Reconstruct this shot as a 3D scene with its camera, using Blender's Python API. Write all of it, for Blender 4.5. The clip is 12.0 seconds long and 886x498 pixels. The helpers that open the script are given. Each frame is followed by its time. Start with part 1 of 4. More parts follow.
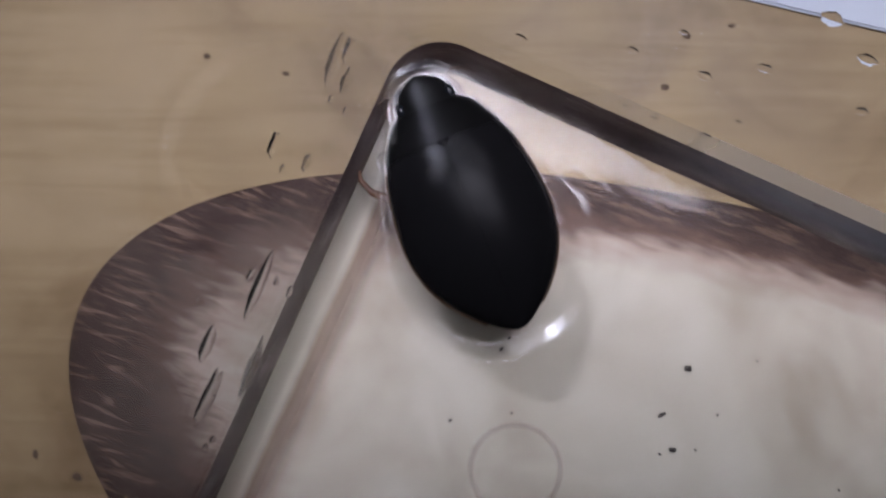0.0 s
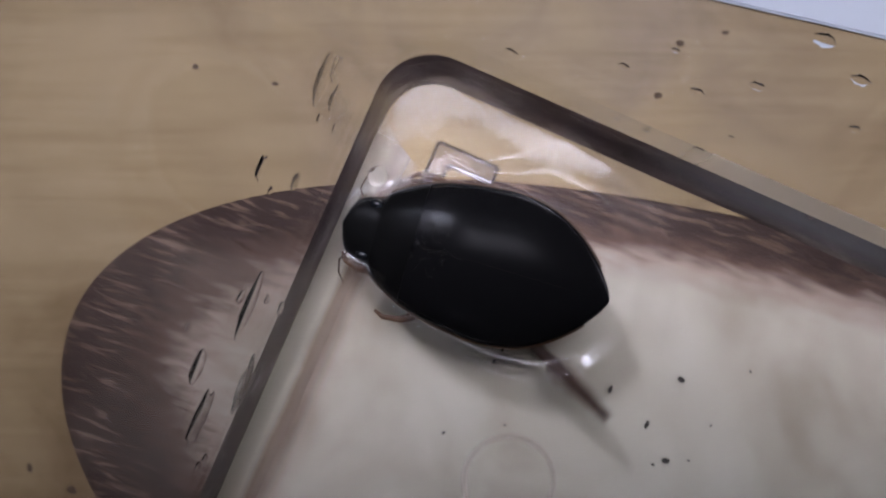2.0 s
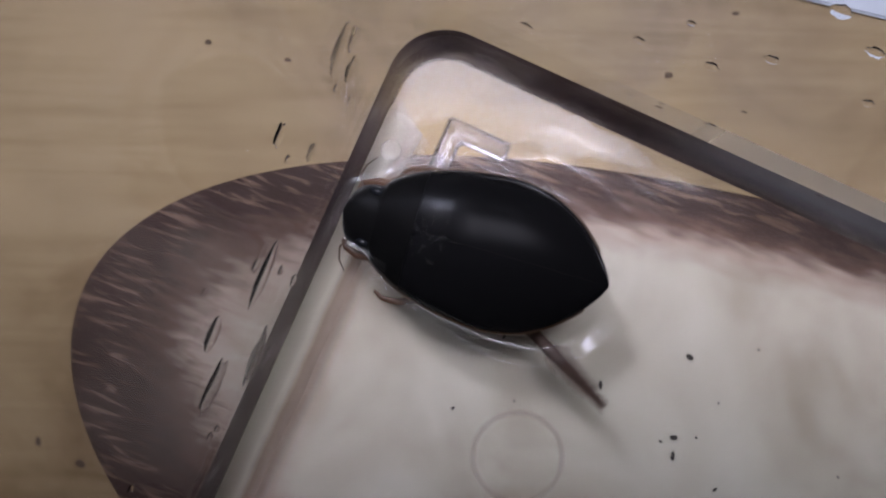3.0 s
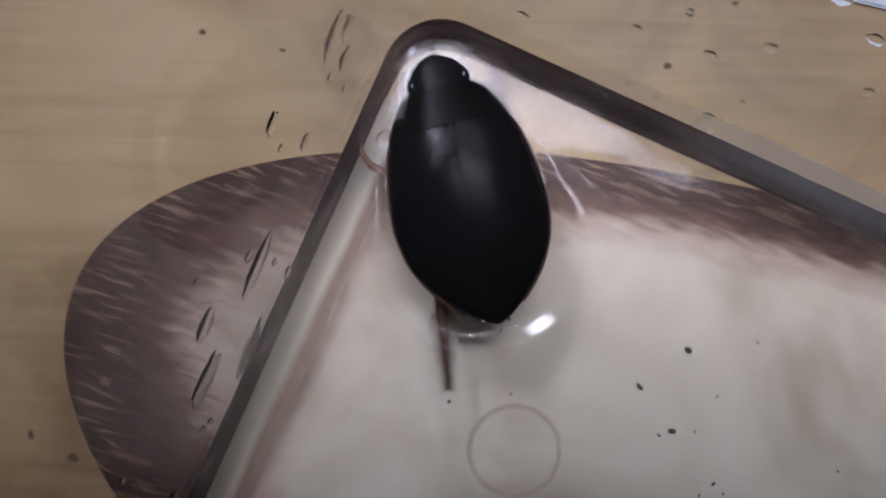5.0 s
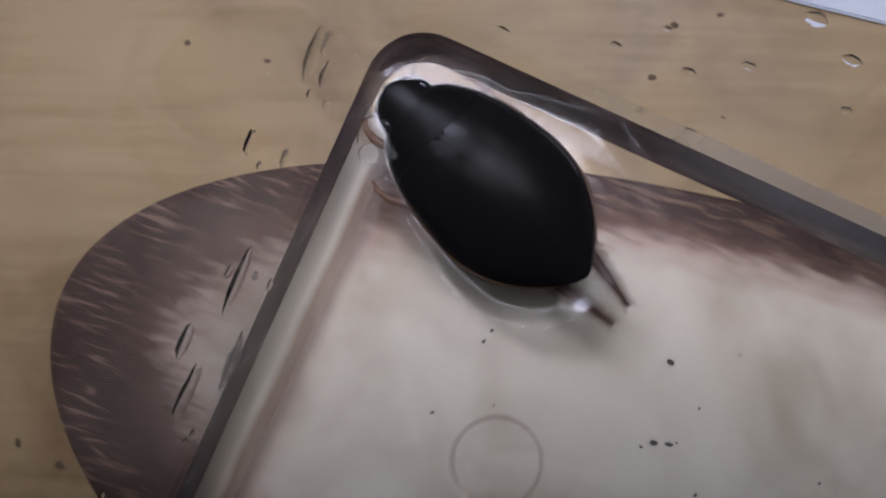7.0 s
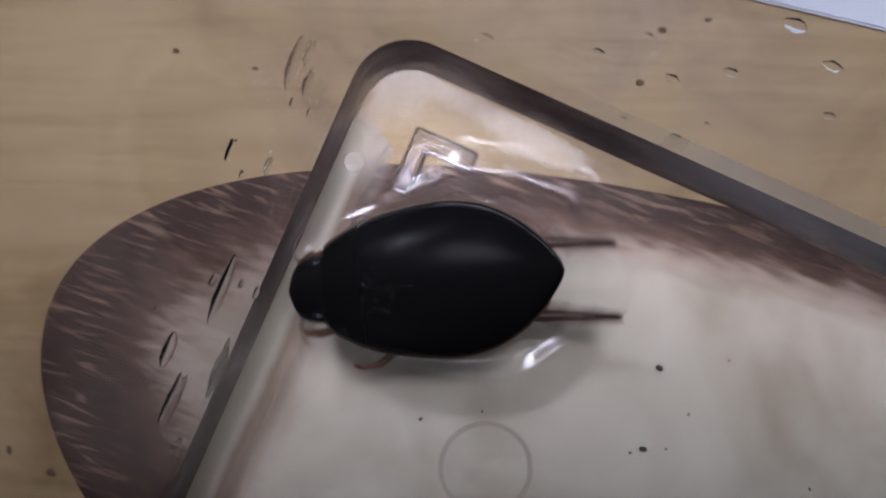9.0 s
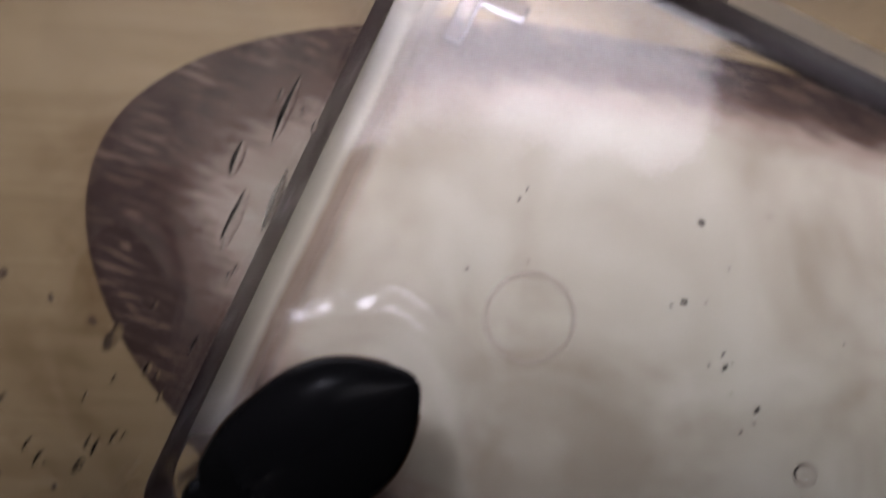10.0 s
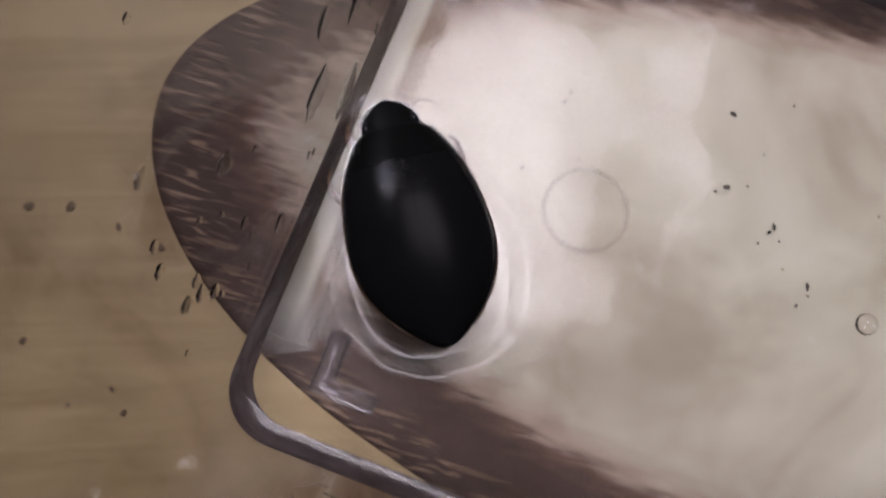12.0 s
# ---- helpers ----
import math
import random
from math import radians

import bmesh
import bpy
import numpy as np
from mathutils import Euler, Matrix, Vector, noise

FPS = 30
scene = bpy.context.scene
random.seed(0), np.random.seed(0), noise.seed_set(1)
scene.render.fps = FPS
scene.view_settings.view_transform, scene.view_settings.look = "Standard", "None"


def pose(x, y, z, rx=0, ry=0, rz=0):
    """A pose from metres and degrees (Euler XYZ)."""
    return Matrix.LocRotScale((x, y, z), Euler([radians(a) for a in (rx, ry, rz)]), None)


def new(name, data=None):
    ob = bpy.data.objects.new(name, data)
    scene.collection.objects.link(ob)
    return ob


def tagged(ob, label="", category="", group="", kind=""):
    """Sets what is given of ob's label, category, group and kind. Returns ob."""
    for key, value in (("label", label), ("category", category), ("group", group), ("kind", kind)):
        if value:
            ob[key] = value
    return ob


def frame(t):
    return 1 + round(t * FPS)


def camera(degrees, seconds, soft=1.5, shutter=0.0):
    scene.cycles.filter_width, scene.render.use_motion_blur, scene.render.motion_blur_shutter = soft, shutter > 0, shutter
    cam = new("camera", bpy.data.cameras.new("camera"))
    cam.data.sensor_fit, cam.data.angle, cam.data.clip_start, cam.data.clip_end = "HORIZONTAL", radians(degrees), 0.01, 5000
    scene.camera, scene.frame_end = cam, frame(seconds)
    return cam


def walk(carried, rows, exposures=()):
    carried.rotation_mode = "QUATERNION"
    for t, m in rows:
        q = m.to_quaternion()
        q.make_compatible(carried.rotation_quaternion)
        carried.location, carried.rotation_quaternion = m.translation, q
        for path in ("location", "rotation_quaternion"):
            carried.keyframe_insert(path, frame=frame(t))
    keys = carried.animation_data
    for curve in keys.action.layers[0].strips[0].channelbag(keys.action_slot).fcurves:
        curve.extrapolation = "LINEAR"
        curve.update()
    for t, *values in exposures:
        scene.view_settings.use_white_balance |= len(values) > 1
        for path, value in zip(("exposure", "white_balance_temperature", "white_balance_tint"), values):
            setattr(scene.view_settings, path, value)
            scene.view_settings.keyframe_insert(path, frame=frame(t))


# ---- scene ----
cam = camera(50.3, 12.0, soft=2.0, shutter=0.5)
PATH = [
    (0.0, pose(0.00050, -0.00150, 0.13888, 0.86, 0.19, 1.03)),
    (0.5, pose(-0.00234, 0.00360, 0.13881, 0.26, 0.14, 0.87)),
    (1.0, pose(0.00101, 0.00609, 0.13825, -0.30, 0.39, 0.30)),
    (1.5, pose(0.00168, 0.00505, 0.13757, -0.34, 0.40, 0.33)),
    (2.0, pose(0.00139, 0.00383, 0.13823, -0.67, 0.12, 0.64)),
    (2.5, pose(-0.00003, 0.00047, 0.13872, -0.48, -0.11, 0.96)),
    (3.0, pose(-0.00123, 0.00004, 0.13880, -0.52, -0.35, 1.15)),
    (5.0, pose(-0.00056, -0.00082, 0.13757, -0.64, -0.30, 1.17)),
    (5.5, pose(0.00368, 0.00320, 0.13717, -1.23, 0.32, 0.87)),
    (6.0, pose(0.00400, 0.00332, 0.13751, -1.43, 0.43, 1.12)),
    (6.5, pose(0.00362, 0.00252, 0.13777, -1.34, 0.36, 1.26)),
    (7.0, pose(0.00266, 0.00238, 0.13794, -1.27, 0.10, 1.32)),
    (9.0, pose(0.00569, 0.00308, 0.13794, -1.15, 0.66, 1.06)),
    (9.5, pose(0.00464, -0.00428, 0.13962, 0.16, 0.42, 1.39)),
    (10.0, pose(-0.00525, -0.01935, 0.14004, -0.80, -1.31, 2.37)),
    (10.5, pose(-0.02045, -0.05122, 0.13951, 6.48, -3.70, 0.18)),
    (11.0, pose(-0.02202, -0.06413, 0.13909, 9.69, -3.78, -1.53)),
    (11.5, pose(-0.02111, -0.06481, 0.14049, 10.13, -3.79, -1.76)),
    (12.0, pose(-0.02174, -0.06054, 0.14231, 10.23, -4.12, -1.98)),
]
# the clip's camera closes down a little once the phone's own shade has left the view
walk(cam, PATH, exposures=((0, 0.12, 5960, 16), (9.5, 0.12, 5960, 16), (10.4, -0.42, 6480, 16), (12, -0.42, 6480, 16)))

# ---------------------------------------------------------------- light
world = bpy.data.worlds.new("room_air")
scene.world = world
world.use_nodes = True
world.node_tree.nodes["Background"].inputs[0].default_value = (0.9, 0.95, 1.0, 1)
world.node_tree.nodes["Background"].inputs[1].default_value = 0.03
LAMP_STRENGTH = 76.0  # the round lamp that throws the sharp shadows
PANEL_STRENGTH = 14.5  # the wide panel that mirrors in the water

MM = 0.001
MAT_A, MAT_B, MAT_C = 0.1202, 0.0480, 0.0530  # half length of the oval mat, its breadth to one side and the other


# ---------------------------------------------------------------- materials
def material(name, color=(0.5, 0.5, 0.5), rough=0.5, metal=0.0, transmission=0.0, ior=1.45, coat=0.0):
    m = bpy.data.materials.new(name)
    m.use_nodes = True
    p = m.node_tree.nodes["Principled BSDF"]
    p.inputs["Base Color"].default_value = (*color, 1)
    p.inputs["Roughness"].default_value = rough
    p.inputs["Metallic"].default_value = metal
    p.inputs["Transmission Weight"].default_value = transmission
    p.inputs["IOR"].default_value = ior
    p.inputs["Coat Weight"].default_value = coat
    return m


def node(m, kind, **values):
    n = m.node_tree.nodes.new(kind)
    for key, value in values.items():
        if key == "props":
            for k, v in value.items():
                setattr(n, k, v)
        else:
            n.inputs[key.replace("_", " ")].default_value = value
    return n


def join(m, a, out, b, into):
    m.node_tree.links.new(a.outputs[out], b.inputs[into])


def principled(m):
    return m.node_tree.nodes["Principled BSDF"]


def ramp(m, stops):
    n = m.node_tree.nodes.new("ShaderNodeValToRGB")
    e = n.color_ramp.elements
    while len(e) < len(stops):
        e.new(0.5)
    for el, (pos, col) in zip(e, stops):
        el.position, el.color = pos, (*col, 1)
    return n


def bump(m, source, out, strength, distance):
    b = node(m, "ShaderNodeBump", Strength=strength, Distance=distance)
    join(m, source, out, b, "Height")
    join(m, b, "Normal", principled(m), "Normal")
    return b


def wood_material():
    m = material("varnished_wood", rough=0.5)
    principled(m).inputs["Specular IOR Level"].default_value = 0.3
    co = m.node_tree.nodes.new("ShaderNodeTexCoord")
    mp = node(m, "ShaderNodeMapping", Rotation=(0, 0, radians(7)), Scale=(7, 70, 40))
    join(m, co, "Object", mp, "Vector")
    grain = node(m, "ShaderNodeTexNoise", Scale=1.6, Detail=7, Roughness=0.6, Distortion=0.5)
    join(m, mp, "Vector", grain, "Vector")
    mp2 = node(m, "ShaderNodeMapping", Rotation=(0, 0, radians(7)), Scale=(30, 900, 300))
    join(m, co, "Object", mp2, "Vector")
    fibre = node(m, "ShaderNodeTexNoise", Scale=1.0, Detail=4, Roughness=0.6)
    join(m, mp2, "Vector", fibre, "Vector")
    big = node(m, "ShaderNodeTexNoise", Scale=18.0, Detail=2)
    join(m, co, "Object", big, "Vector")
    mix = node(m, "ShaderNodeMath", props={"operation": "MULTIPLY_ADD"})
    mix.inputs[1].default_value = 0.3
    join(m, fibre, "Fac", mix, 0)
    join(m, grain, "Fac", mix, 2)
    mix2 = node(m, "ShaderNodeMath", props={"operation": "MULTIPLY_ADD"})
    mix2.inputs[1].default_value = 0.5
    join(m, big, "Fac", mix2, 0)
    join(m, mix, "Value", mix2, 2)
    r = ramp(m, [(0.50, (0.225, 0.158, 0.076)), (0.84, (0.305, 0.224, 0.116)), (1.05, (0.36, 0.272, 0.150))])
    join(m, mix2, "Value", r, "Fac")
    # old water stains and handling marks
    spot = node(m, "ShaderNodeTexNoise", Scale=34.0, Detail=5, Roughness=0.6, Distortion=0.7)
    join(m, co, "Object", spot, "Vector")
    r2 = ramp(m, [(0.30, (0.62, 0.55, 0.48)), (0.48, (0.94, 0.92, 0.90)), (0.66, (1.06, 1.05, 1.03))])
    join(m, spot, "Fac", r2, "Fac")
    stain = node(m, "ShaderNodeMix", props={"data_type": "RGBA", "blend_type": "MULTIPLY"})
    stain.inputs[0].default_value = 1.0
    join(m, r, "Color", stain, 6)
    join(m, r2, "Color", stain, 7)
    m.node_tree.links.new(stain.outputs[2], principled(m).inputs["Base Color"])
    gloss = node(m, "ShaderNodeMapRange", From_Min=0.35, From_Max=0.65, To_Min=0.34, To_Max=0.6)
    join(m, spot, "Fac", gloss, 0)
    join(m, gloss, "Result", principled(m), "Roughness")
    bump(m, fibre, "Fac", 0.15, 0.0003)
    return m


def mat_material():
    # pale mat whose edge is brushed dark brown in strokes along its length
    m = material("brushed_mat", rough=0.6)
    principled(m).inputs["Specular IOR Level"].default_value = 0.2
    co = m.node_tree.nodes.new("ShaderNodeTexCoord")
    xyz = m.node_tree.nodes.new("ShaderNodeSeparateXYZ")
    join(m, co, "Object", xyz, "Vector")
    halves = []
    for axis, size in (("X", MAT_A), ("Y", MAT_B), ("Y", -MAT_C)):
        h = node(m, "ShaderNodeMath", props={"operation": "DIVIDE"})
        h.inputs[1].default_value = size
        join(m, xyz, axis, h, 0)
        halves.append(h)
    side = node(m, "ShaderNodeMath", props={"operation": "MAXIMUM"})
    join(m, halves[1], "Value", side, 0)
    join(m, halves[2], "Value", side, 1)
    sc = m.node_tree.nodes.new("ShaderNodeCombineXYZ")
    join(m, halves[0], "Value", sc, "X")
    join(m, side, "Value", sc, "Y")
    ln = node(m, "ShaderNodeVectorMath", props={"operation": "LENGTH"})
    join(m, sc, "Vector", ln, 0)
    st = node(m, "ShaderNodeMapping", Scale=(150, 700, 1))
    join(m, co, "Object", st, "Vector")
    brush = node(m, "ShaderNodeTexNoise", Scale=1.0, Detail=2, Roughness=0.55, Distortion=0.4)
    join(m, st, "Vector", brush, "Vector")
    add = node(m, "ShaderNodeMath", props={"operation": "MULTIPLY_ADD"})
    add.inputs[1].default_value = 0.11
    join(m, brush, "Fac", add, 0)
    # the brushed edge is broader along one side
    near = node(m, "ShaderNodeMath", props={"operation": "MAXIMUM"})
    near.inputs[1].default_value = 0.0
    join(m, halves[2], "Value", near, 0)
    wide = node(m, "ShaderNodeMath", props={"operation": "MULTIPLY"})
    wide.inputs[1].default_value = 0.15
    join(m, near, "Value", wide, 0)
    both = node(m, "ShaderNodeMath", props={"operation": "ADD"})
    join(m, wide, "Value", both, 0)
    join(m, ln, "Value", both, 1)
    join(m, both, "Value", add, 2)
    r = ramp(m, [(0.0, (0.47, 0.455, 0.365)), (0.69, (0.45, 0.42, 0.345)), (0.755, (0.35, 0.285, 0.235)), (0.795, (0.115, 0.072, 0.055)), (0.84, (0.058, 0.036, 0.029))])
    low = node(m, "ShaderNodeMath", props={"operation": "MULTIPLY"})
    low.inputs[1].default_value = 0.85
    join(m, add, "Value", low, 0)
    join(m, low, "Value", r, "Fac")
    streak = node(m, "ShaderNodeMapping", Scale=(150, 1250, 1), Location=(3, 7, 0), Rotation=(0, 0, radians(-9)))
    join(m, co, "Object", streak, "Vector")
    n2 = node(m, "ShaderNodeTexNoise", Scale=1.0, Detail=3, Roughness=0.5, Distortion=0.7)
    join(m, streak, "Vector", n2, "Vector")
    r2 = ramp(m, [(0.53, (0, 0, 0)), (0.66, (1, 1, 1))])
    join(m, n2, "Fac", r2, "Fac")
    mixc = node(m, "ShaderNodeMix", props={"data_type": "RGBA"})
    join(m, r2, "Color", mixc, 0)
    join(m, r, "Color", mixc, 6)
    mixc.inputs[7].default_value = (0.25, 0.175, 0.125, 1)
    # the light strokes stay within the dark edge
    edge = node(m, "ShaderNodeMapRange", From_Min=0.88, From_Max=0.94, To_Min=0.0, To_Max=0.7)
    join(m, ln, "Value", edge, 0)
    mul = node(m, "ShaderNodeMath", props={"operation": "MULTIPLY"})
    join(m, edge, "Result", mul, 0)
    join(m, r2, "Color", mul, 1)
    join(m, mul, "Value", mixc, 0)
    m.node_tree.links.new(mixc.outputs[2], principled(m).inputs["Base Color"])
    # faint brownish blotches
    blot = node(m, "ShaderNodeTexNoise", Scale=38.0, Detail=4, Roughness=0.55, Distortion=0.8)
    join(m, co, "Object", blot, "Vector")
    r3 = ramp(m, [(0.33, (0.66, 0.60, 0.55)), (0.50, (0.90, 0.87, 0.84)), (0.64, (1.06, 1.06, 1.05))])
    join(m, blot, "Fac", r3, "Fac")
    stain = node(m, "ShaderNodeMix", props={"data_type": "RGBA", "blend_type": "MULTIPLY"})
    stain.inputs[0].default_value = 1.0
    m.node_tree.links.new(mixc.outputs[2], stain.inputs[6])
    join(m, r3, "Color", stain, 7)
    m.node_tree.links.new(stain.outputs[2], principled(m).inputs["Base Color"])
    bump(m, brush, "Fac", 0.03, 0.0001)
    return m


WOOD = wood_material()
MAT = mat_material()
CLEAR = material("clear_plastic", (0.98, 0.98, 0.98), 0.03, transmission=1.0, ior=1.25)
WET = material("wet_plastic", (0.98, 0.98, 0.98), 0.0, transmission=1.0, ior=1.03)
CONTACT = material("plastic_foot_edge", (0.98, 0.98, 0.98), 0.0, transmission=1.0, ior=1.06)
WATER = material("water", (0.98, 0.985, 0.98), 0.12, transmission=1.0, ior=1.33)
DROP = material("droplet_water", (1, 1, 1), 0.03, transmission=1.0, ior=1.10)
BEAD = material("bead_water", (0.95, 0.93, 0.92), 0.0, transmission=1.0, ior=1.42)
PAPER = material("white_paper", (0.60, 0.66, 0.74), 0.7)
WALLPAINT = material("wall_paint", (0.33, 0.29, 0.25), 0.8)
CEILING = material("ceiling_paint", (0.5, 0.49, 0.47), 0.9)
FLOORING = material("dark_floor", (0.2, 0.14, 0.09), 0.6)
SHELL = material("black_chitin", (0.006, 0.006, 0.0065), 0.25, ior=1.11)
NECK = material("black_neck", (0.005, 0.005, 0.005), 0.30, ior=1.12)


def fine_pits(m):
    co = m.node_tree.nodes.new("ShaderNodeTexCoord")
    fine = node(m, "ShaderNodeTexNoise", Scale=2600.0, Detail=2)
    join(m, co, "Object", fine, "Vector")
    bump(m, fine, "Fac", 0.06, 0.0001)


def wet_front(m):
    """A thin wrinkled film of water over the front third of the back."""
    co = m.node_tree.nodes.new("ShaderNodeTexCoord")
    sep = m.node_tree.nodes.new("ShaderNodeSeparateXYZ")
    join(m, co, "Object", sep, "Vector")
    front = node(m, "ShaderNodeMapRange", From_Min=-0.0005, From_Max=0.0050)
    join(m, sep, "Y", front, 0)
    patch = node(m, "ShaderNodeTexNoise", Scale=520.0, Detail=3, Roughness=0.6)
    join(m, co, "Object", patch, "Vector")
    thick = node(m, "ShaderNodeMapRange", From_Min=0.35, From_Max=0.65, To_Min=0.10, To_Max=0.28)
    join(m, patch, "Fac", thick, 0)
    mul = node(m, "ShaderNodeMath", props={"operation": "MULTIPLY"})
    join(m, front, "Result", mul, 0)
    join(m, thick, "Result", mul, 1)
    join(m, mul, "Value", principled(m), "Coat Weight")
    principled(m).inputs["Coat Roughness"].default_value = 0.2
    principled(m).inputs["Coat IOR"].default_value = 1.33
    mp = node(m, "ShaderNodeMapping", Scale=(900, 2200, 900))
    join(m, co, "Object", mp, "Vector")
    wrinkle = node(m, "ShaderNodeTexNoise", Scale=1.0, Detail=2, Distortion=0.6)
    join(m, mp, "Vector", wrinkle, "Vector")
    relief = node(m, "ShaderNodeBump", Strength=0.5, Distance=0.00014)
    join(m, wrinkle, "Fac", relief, "Height")
    join(m, relief, "Normal", principled(m), "Coat Normal")


fine_pits(SHELL)
wet_front(SHELL)
HEADBLACK = material("black_head", (0.005, 0.005, 0.005), 0.30, ior=1.18)
AMBER = material("amber_margin", (0.055, 0.028, 0.011), 0.4)
LEG = material("brown_leg", (0.045, 0.021, 0.012), 0.4)
FORELEG = material("amber_leg", (0.075, 0.033, 0.013), 0.35)
HAIR = material("swimming_hair", (0.055, 0.025, 0.013), 0.5)
EYE = material("dark_eye", (0.01, 0.012, 0.015), 0.06)
SPECK = material("dark_crumb", (0.03, 0.024, 0.018), 0.8)
BROWN_SPOT = material("brown_spot", (0.11, 0.075, 0.045), 0.9)
GREENSPECK = material("olive_crumb", (0.12, 0.12, 0.02), 0.8)
FIXTURE = material("lamp_body", (0.8, 0.8, 0.8), 0.5)
PHONE_GLASS = material("phone_back_glass", (0.02, 0.02, 0.022), 0.25)
PHONE_METAL = material("phone_frame_metal", (0.08, 0.08, 0.085), 0.35, metal=1.0)
LENS = material("lens_glass", (0.004, 0.004, 0.006), 0.05)


def glow_material(name, color, strength):
    m = bpy.data.materials.new(name)
    m.use_nodes = True
    t = m.node_tree
    t.nodes.clear()
    e = t.nodes.new("ShaderNodeEmission")
    e.inputs[0].default_value = (*color, 1)
    e.inputs[1].default_value = strength
    o = t.nodes.new("ShaderNodeOutputMaterial")
    t.links.new(e.outputs[0], o.inputs[0])
    return m


GLOW = glow_material("lamp_glow", (1.0, 1.0, 1.14), LAMP_STRENGTH)
GLOW_PANEL = glow_material("lamp_glow_panel", (1.0, 0.95, 1.0), PANEL_STRENGTH)


# ---------------------------------------------------------------- mesh helpers
def mesh_object(name, bm, mat, parent=None, label="", smooth=True):
    me = bpy.data.meshes.new(name)
    bm.normal_update()
    for e in bm.edges:
        if len(e.link_faces) == 2 and e.calc_face_angle(0) > 0.9:
            e.smooth = False
    bm.to_mesh(me)
    bm.free()
    for one in mat if isinstance(mat, (list, tuple)) else [mat]:
        me.materials.append(one)
    if smooth:
        for p in me.polygons:
            p.use_smooth = True
    ob = new(name, me)
    ob.parent = parent
    if label:
        ob["label"] = label
    return ob


def part(name, bm, mat, parent, label="", smooth=True):
    return mesh_object(name, bm, mat, parent, label, smooth)


def empty(name, m=None):
    ob = new(name)
    ob.empty_display_size = 0.005
    if m is not None:
        ob.matrix_basis = m
    return ob


def add_box(bm, x0, x1, y0, y1, z0, z1, bevel=0.0):
    g = bmesh.ops.create_cube(bm, size=1.0)
    for v in g["verts"]:
        v.co = Vector(((x0 + x1) / 2 + v.co.x * (x1 - x0), (y0 + y1) / 2 + v.co.y * (y1 - y0), (z0 + z1) / 2 + v.co.z * (z1 - z0)))
    if bevel:
        edges = list({e for v in g["verts"] for e in v.link_edges})
        bmesh.ops.bevel(bm, geom=edges, offset=bevel, segments=2, affect="EDGES")
    return bm


def loft(bm, rings, close_start=True, close_end=True, closed=True):
    """Bridges rings of equal length; returns the vertex rings."""
    vs = [[bm.verts.new(p) for p in ring] for ring in rings]
    n = len(vs[0])
    faces = []
    for a, b in zip(vs, vs[1:]):
        for i in range(n if closed else n - 1):
            j = (i + 1) % n
            faces.append(bm.faces.new((a[i], a[j], b[j], b[i])))
    if close_start:
        bm.faces.new(list(reversed(vs[0])))
    if close_end:
        bm.faces.new(vs[-1])
    return vs, faces


def rounded(u0, u1, v0, v1, r, z, seg=10):
    """A rounded rectangle, counter-clockwise seen from above."""
    pts = []
    for cx, cy, a0 in ((u1 - r, v1 - r, 0), (u0 + r, v1 - r, 90), (u0 + r, v0 + r, 180), (u1 - r, v0 + r, 270)):
        for k in range(seg + 1):
            a = radians(a0 + 90 * k / seg)
            pts.append((cx + r * math.cos(a), cy + r * math.sin(a), z))
    return pts


def tube(bm, pts, radii, seg=8):
    rings = []
    for i, p in enumerate(pts):
        p = Vector(p)
        a = Vector(pts[max(0, i - 1)])
        b = Vector(pts[min(len(pts) - 1, i + 1)])
        d = (b - a).normalized()
        side = d.cross(Vector((0, 0, 1)))
        side = side.normalized() if side.length > 1e-6 else Vector((1, 0, 0))
        up = side.cross(d)
        r = radii[i]
        rx, rz = r if isinstance(r, tuple) else (r, r)
        rings.append([p + side * rx * math.cos(t) + up * rz * math.sin(t) for t in [2 * math.pi * k / seg for k in range(seg)]])
    loft(bm, rings)
    bmesh.ops.recalc_face_normals(bm, faces=list(bm.faces))


# ---------------------------------------------------------------- room
def room():
    S, H, F = 2.2, 1.62, -0.74
    for name, a in (("wall_north", (-S, S, S, S + 0.1)), ("wall_south", (-S, S, -S - 0.1, -S)), ("wall_east", (S, S + 0.1, -S - 0.1, S + 0.1)), ("wall_west", (-S - 0.1, -S, -S - 0.1, S + 0.1))):
        bm = bmesh.new()
        add_box(bm, *a, F - 0.05, H + 0.05)
        tagged(mesh_object(name, bm, WALLPAINT, smooth=False), "plain beige painted room wall", "wall", kind="structure")
    bm = bmesh.new()
    add_box(bm, -S, S, -S, S, H, H + 0.05)
    tagged(mesh_object("ceiling", bm, CEILING, smooth=False), "plain white painted ceiling", "ceiling", kind="structure")
    bm = bmesh.new()
    add_box(bm, -S, S, -S, S, F - 0.05, F)
    tagged(mesh_object("floor", bm, FLOORING, smooth=False), "dark brown wooden floor", "floor", kind="structure")


def ceiling_lamp(x, y, z, sx, sy, turn, glow, label):
    lamp = empty("ceiling_lamp", pose(x, y, z, 0, 0, turn))
    bm = bmesh.new()
    add_box(bm, -sx / 2 - 0.02, sx / 2 + 0.02, -sy / 2 - 0.02, sy / 2 + 0.02, 0.004, 1.62 - z, 0.004)
    part("housing", bm, FIXTURE, lamp, smooth=False)
    bm = bmesh.new()
    add_box(bm, -sx / 2, sx / 2, -sy / 2, sy / 2, -0.012, 0.002, 0.004)
    part("diffuser", bm, glow, lamp, "glowing white diffuser", smooth=False)
    tagged(lamp, label, "ceiling lamp")
    return lamp


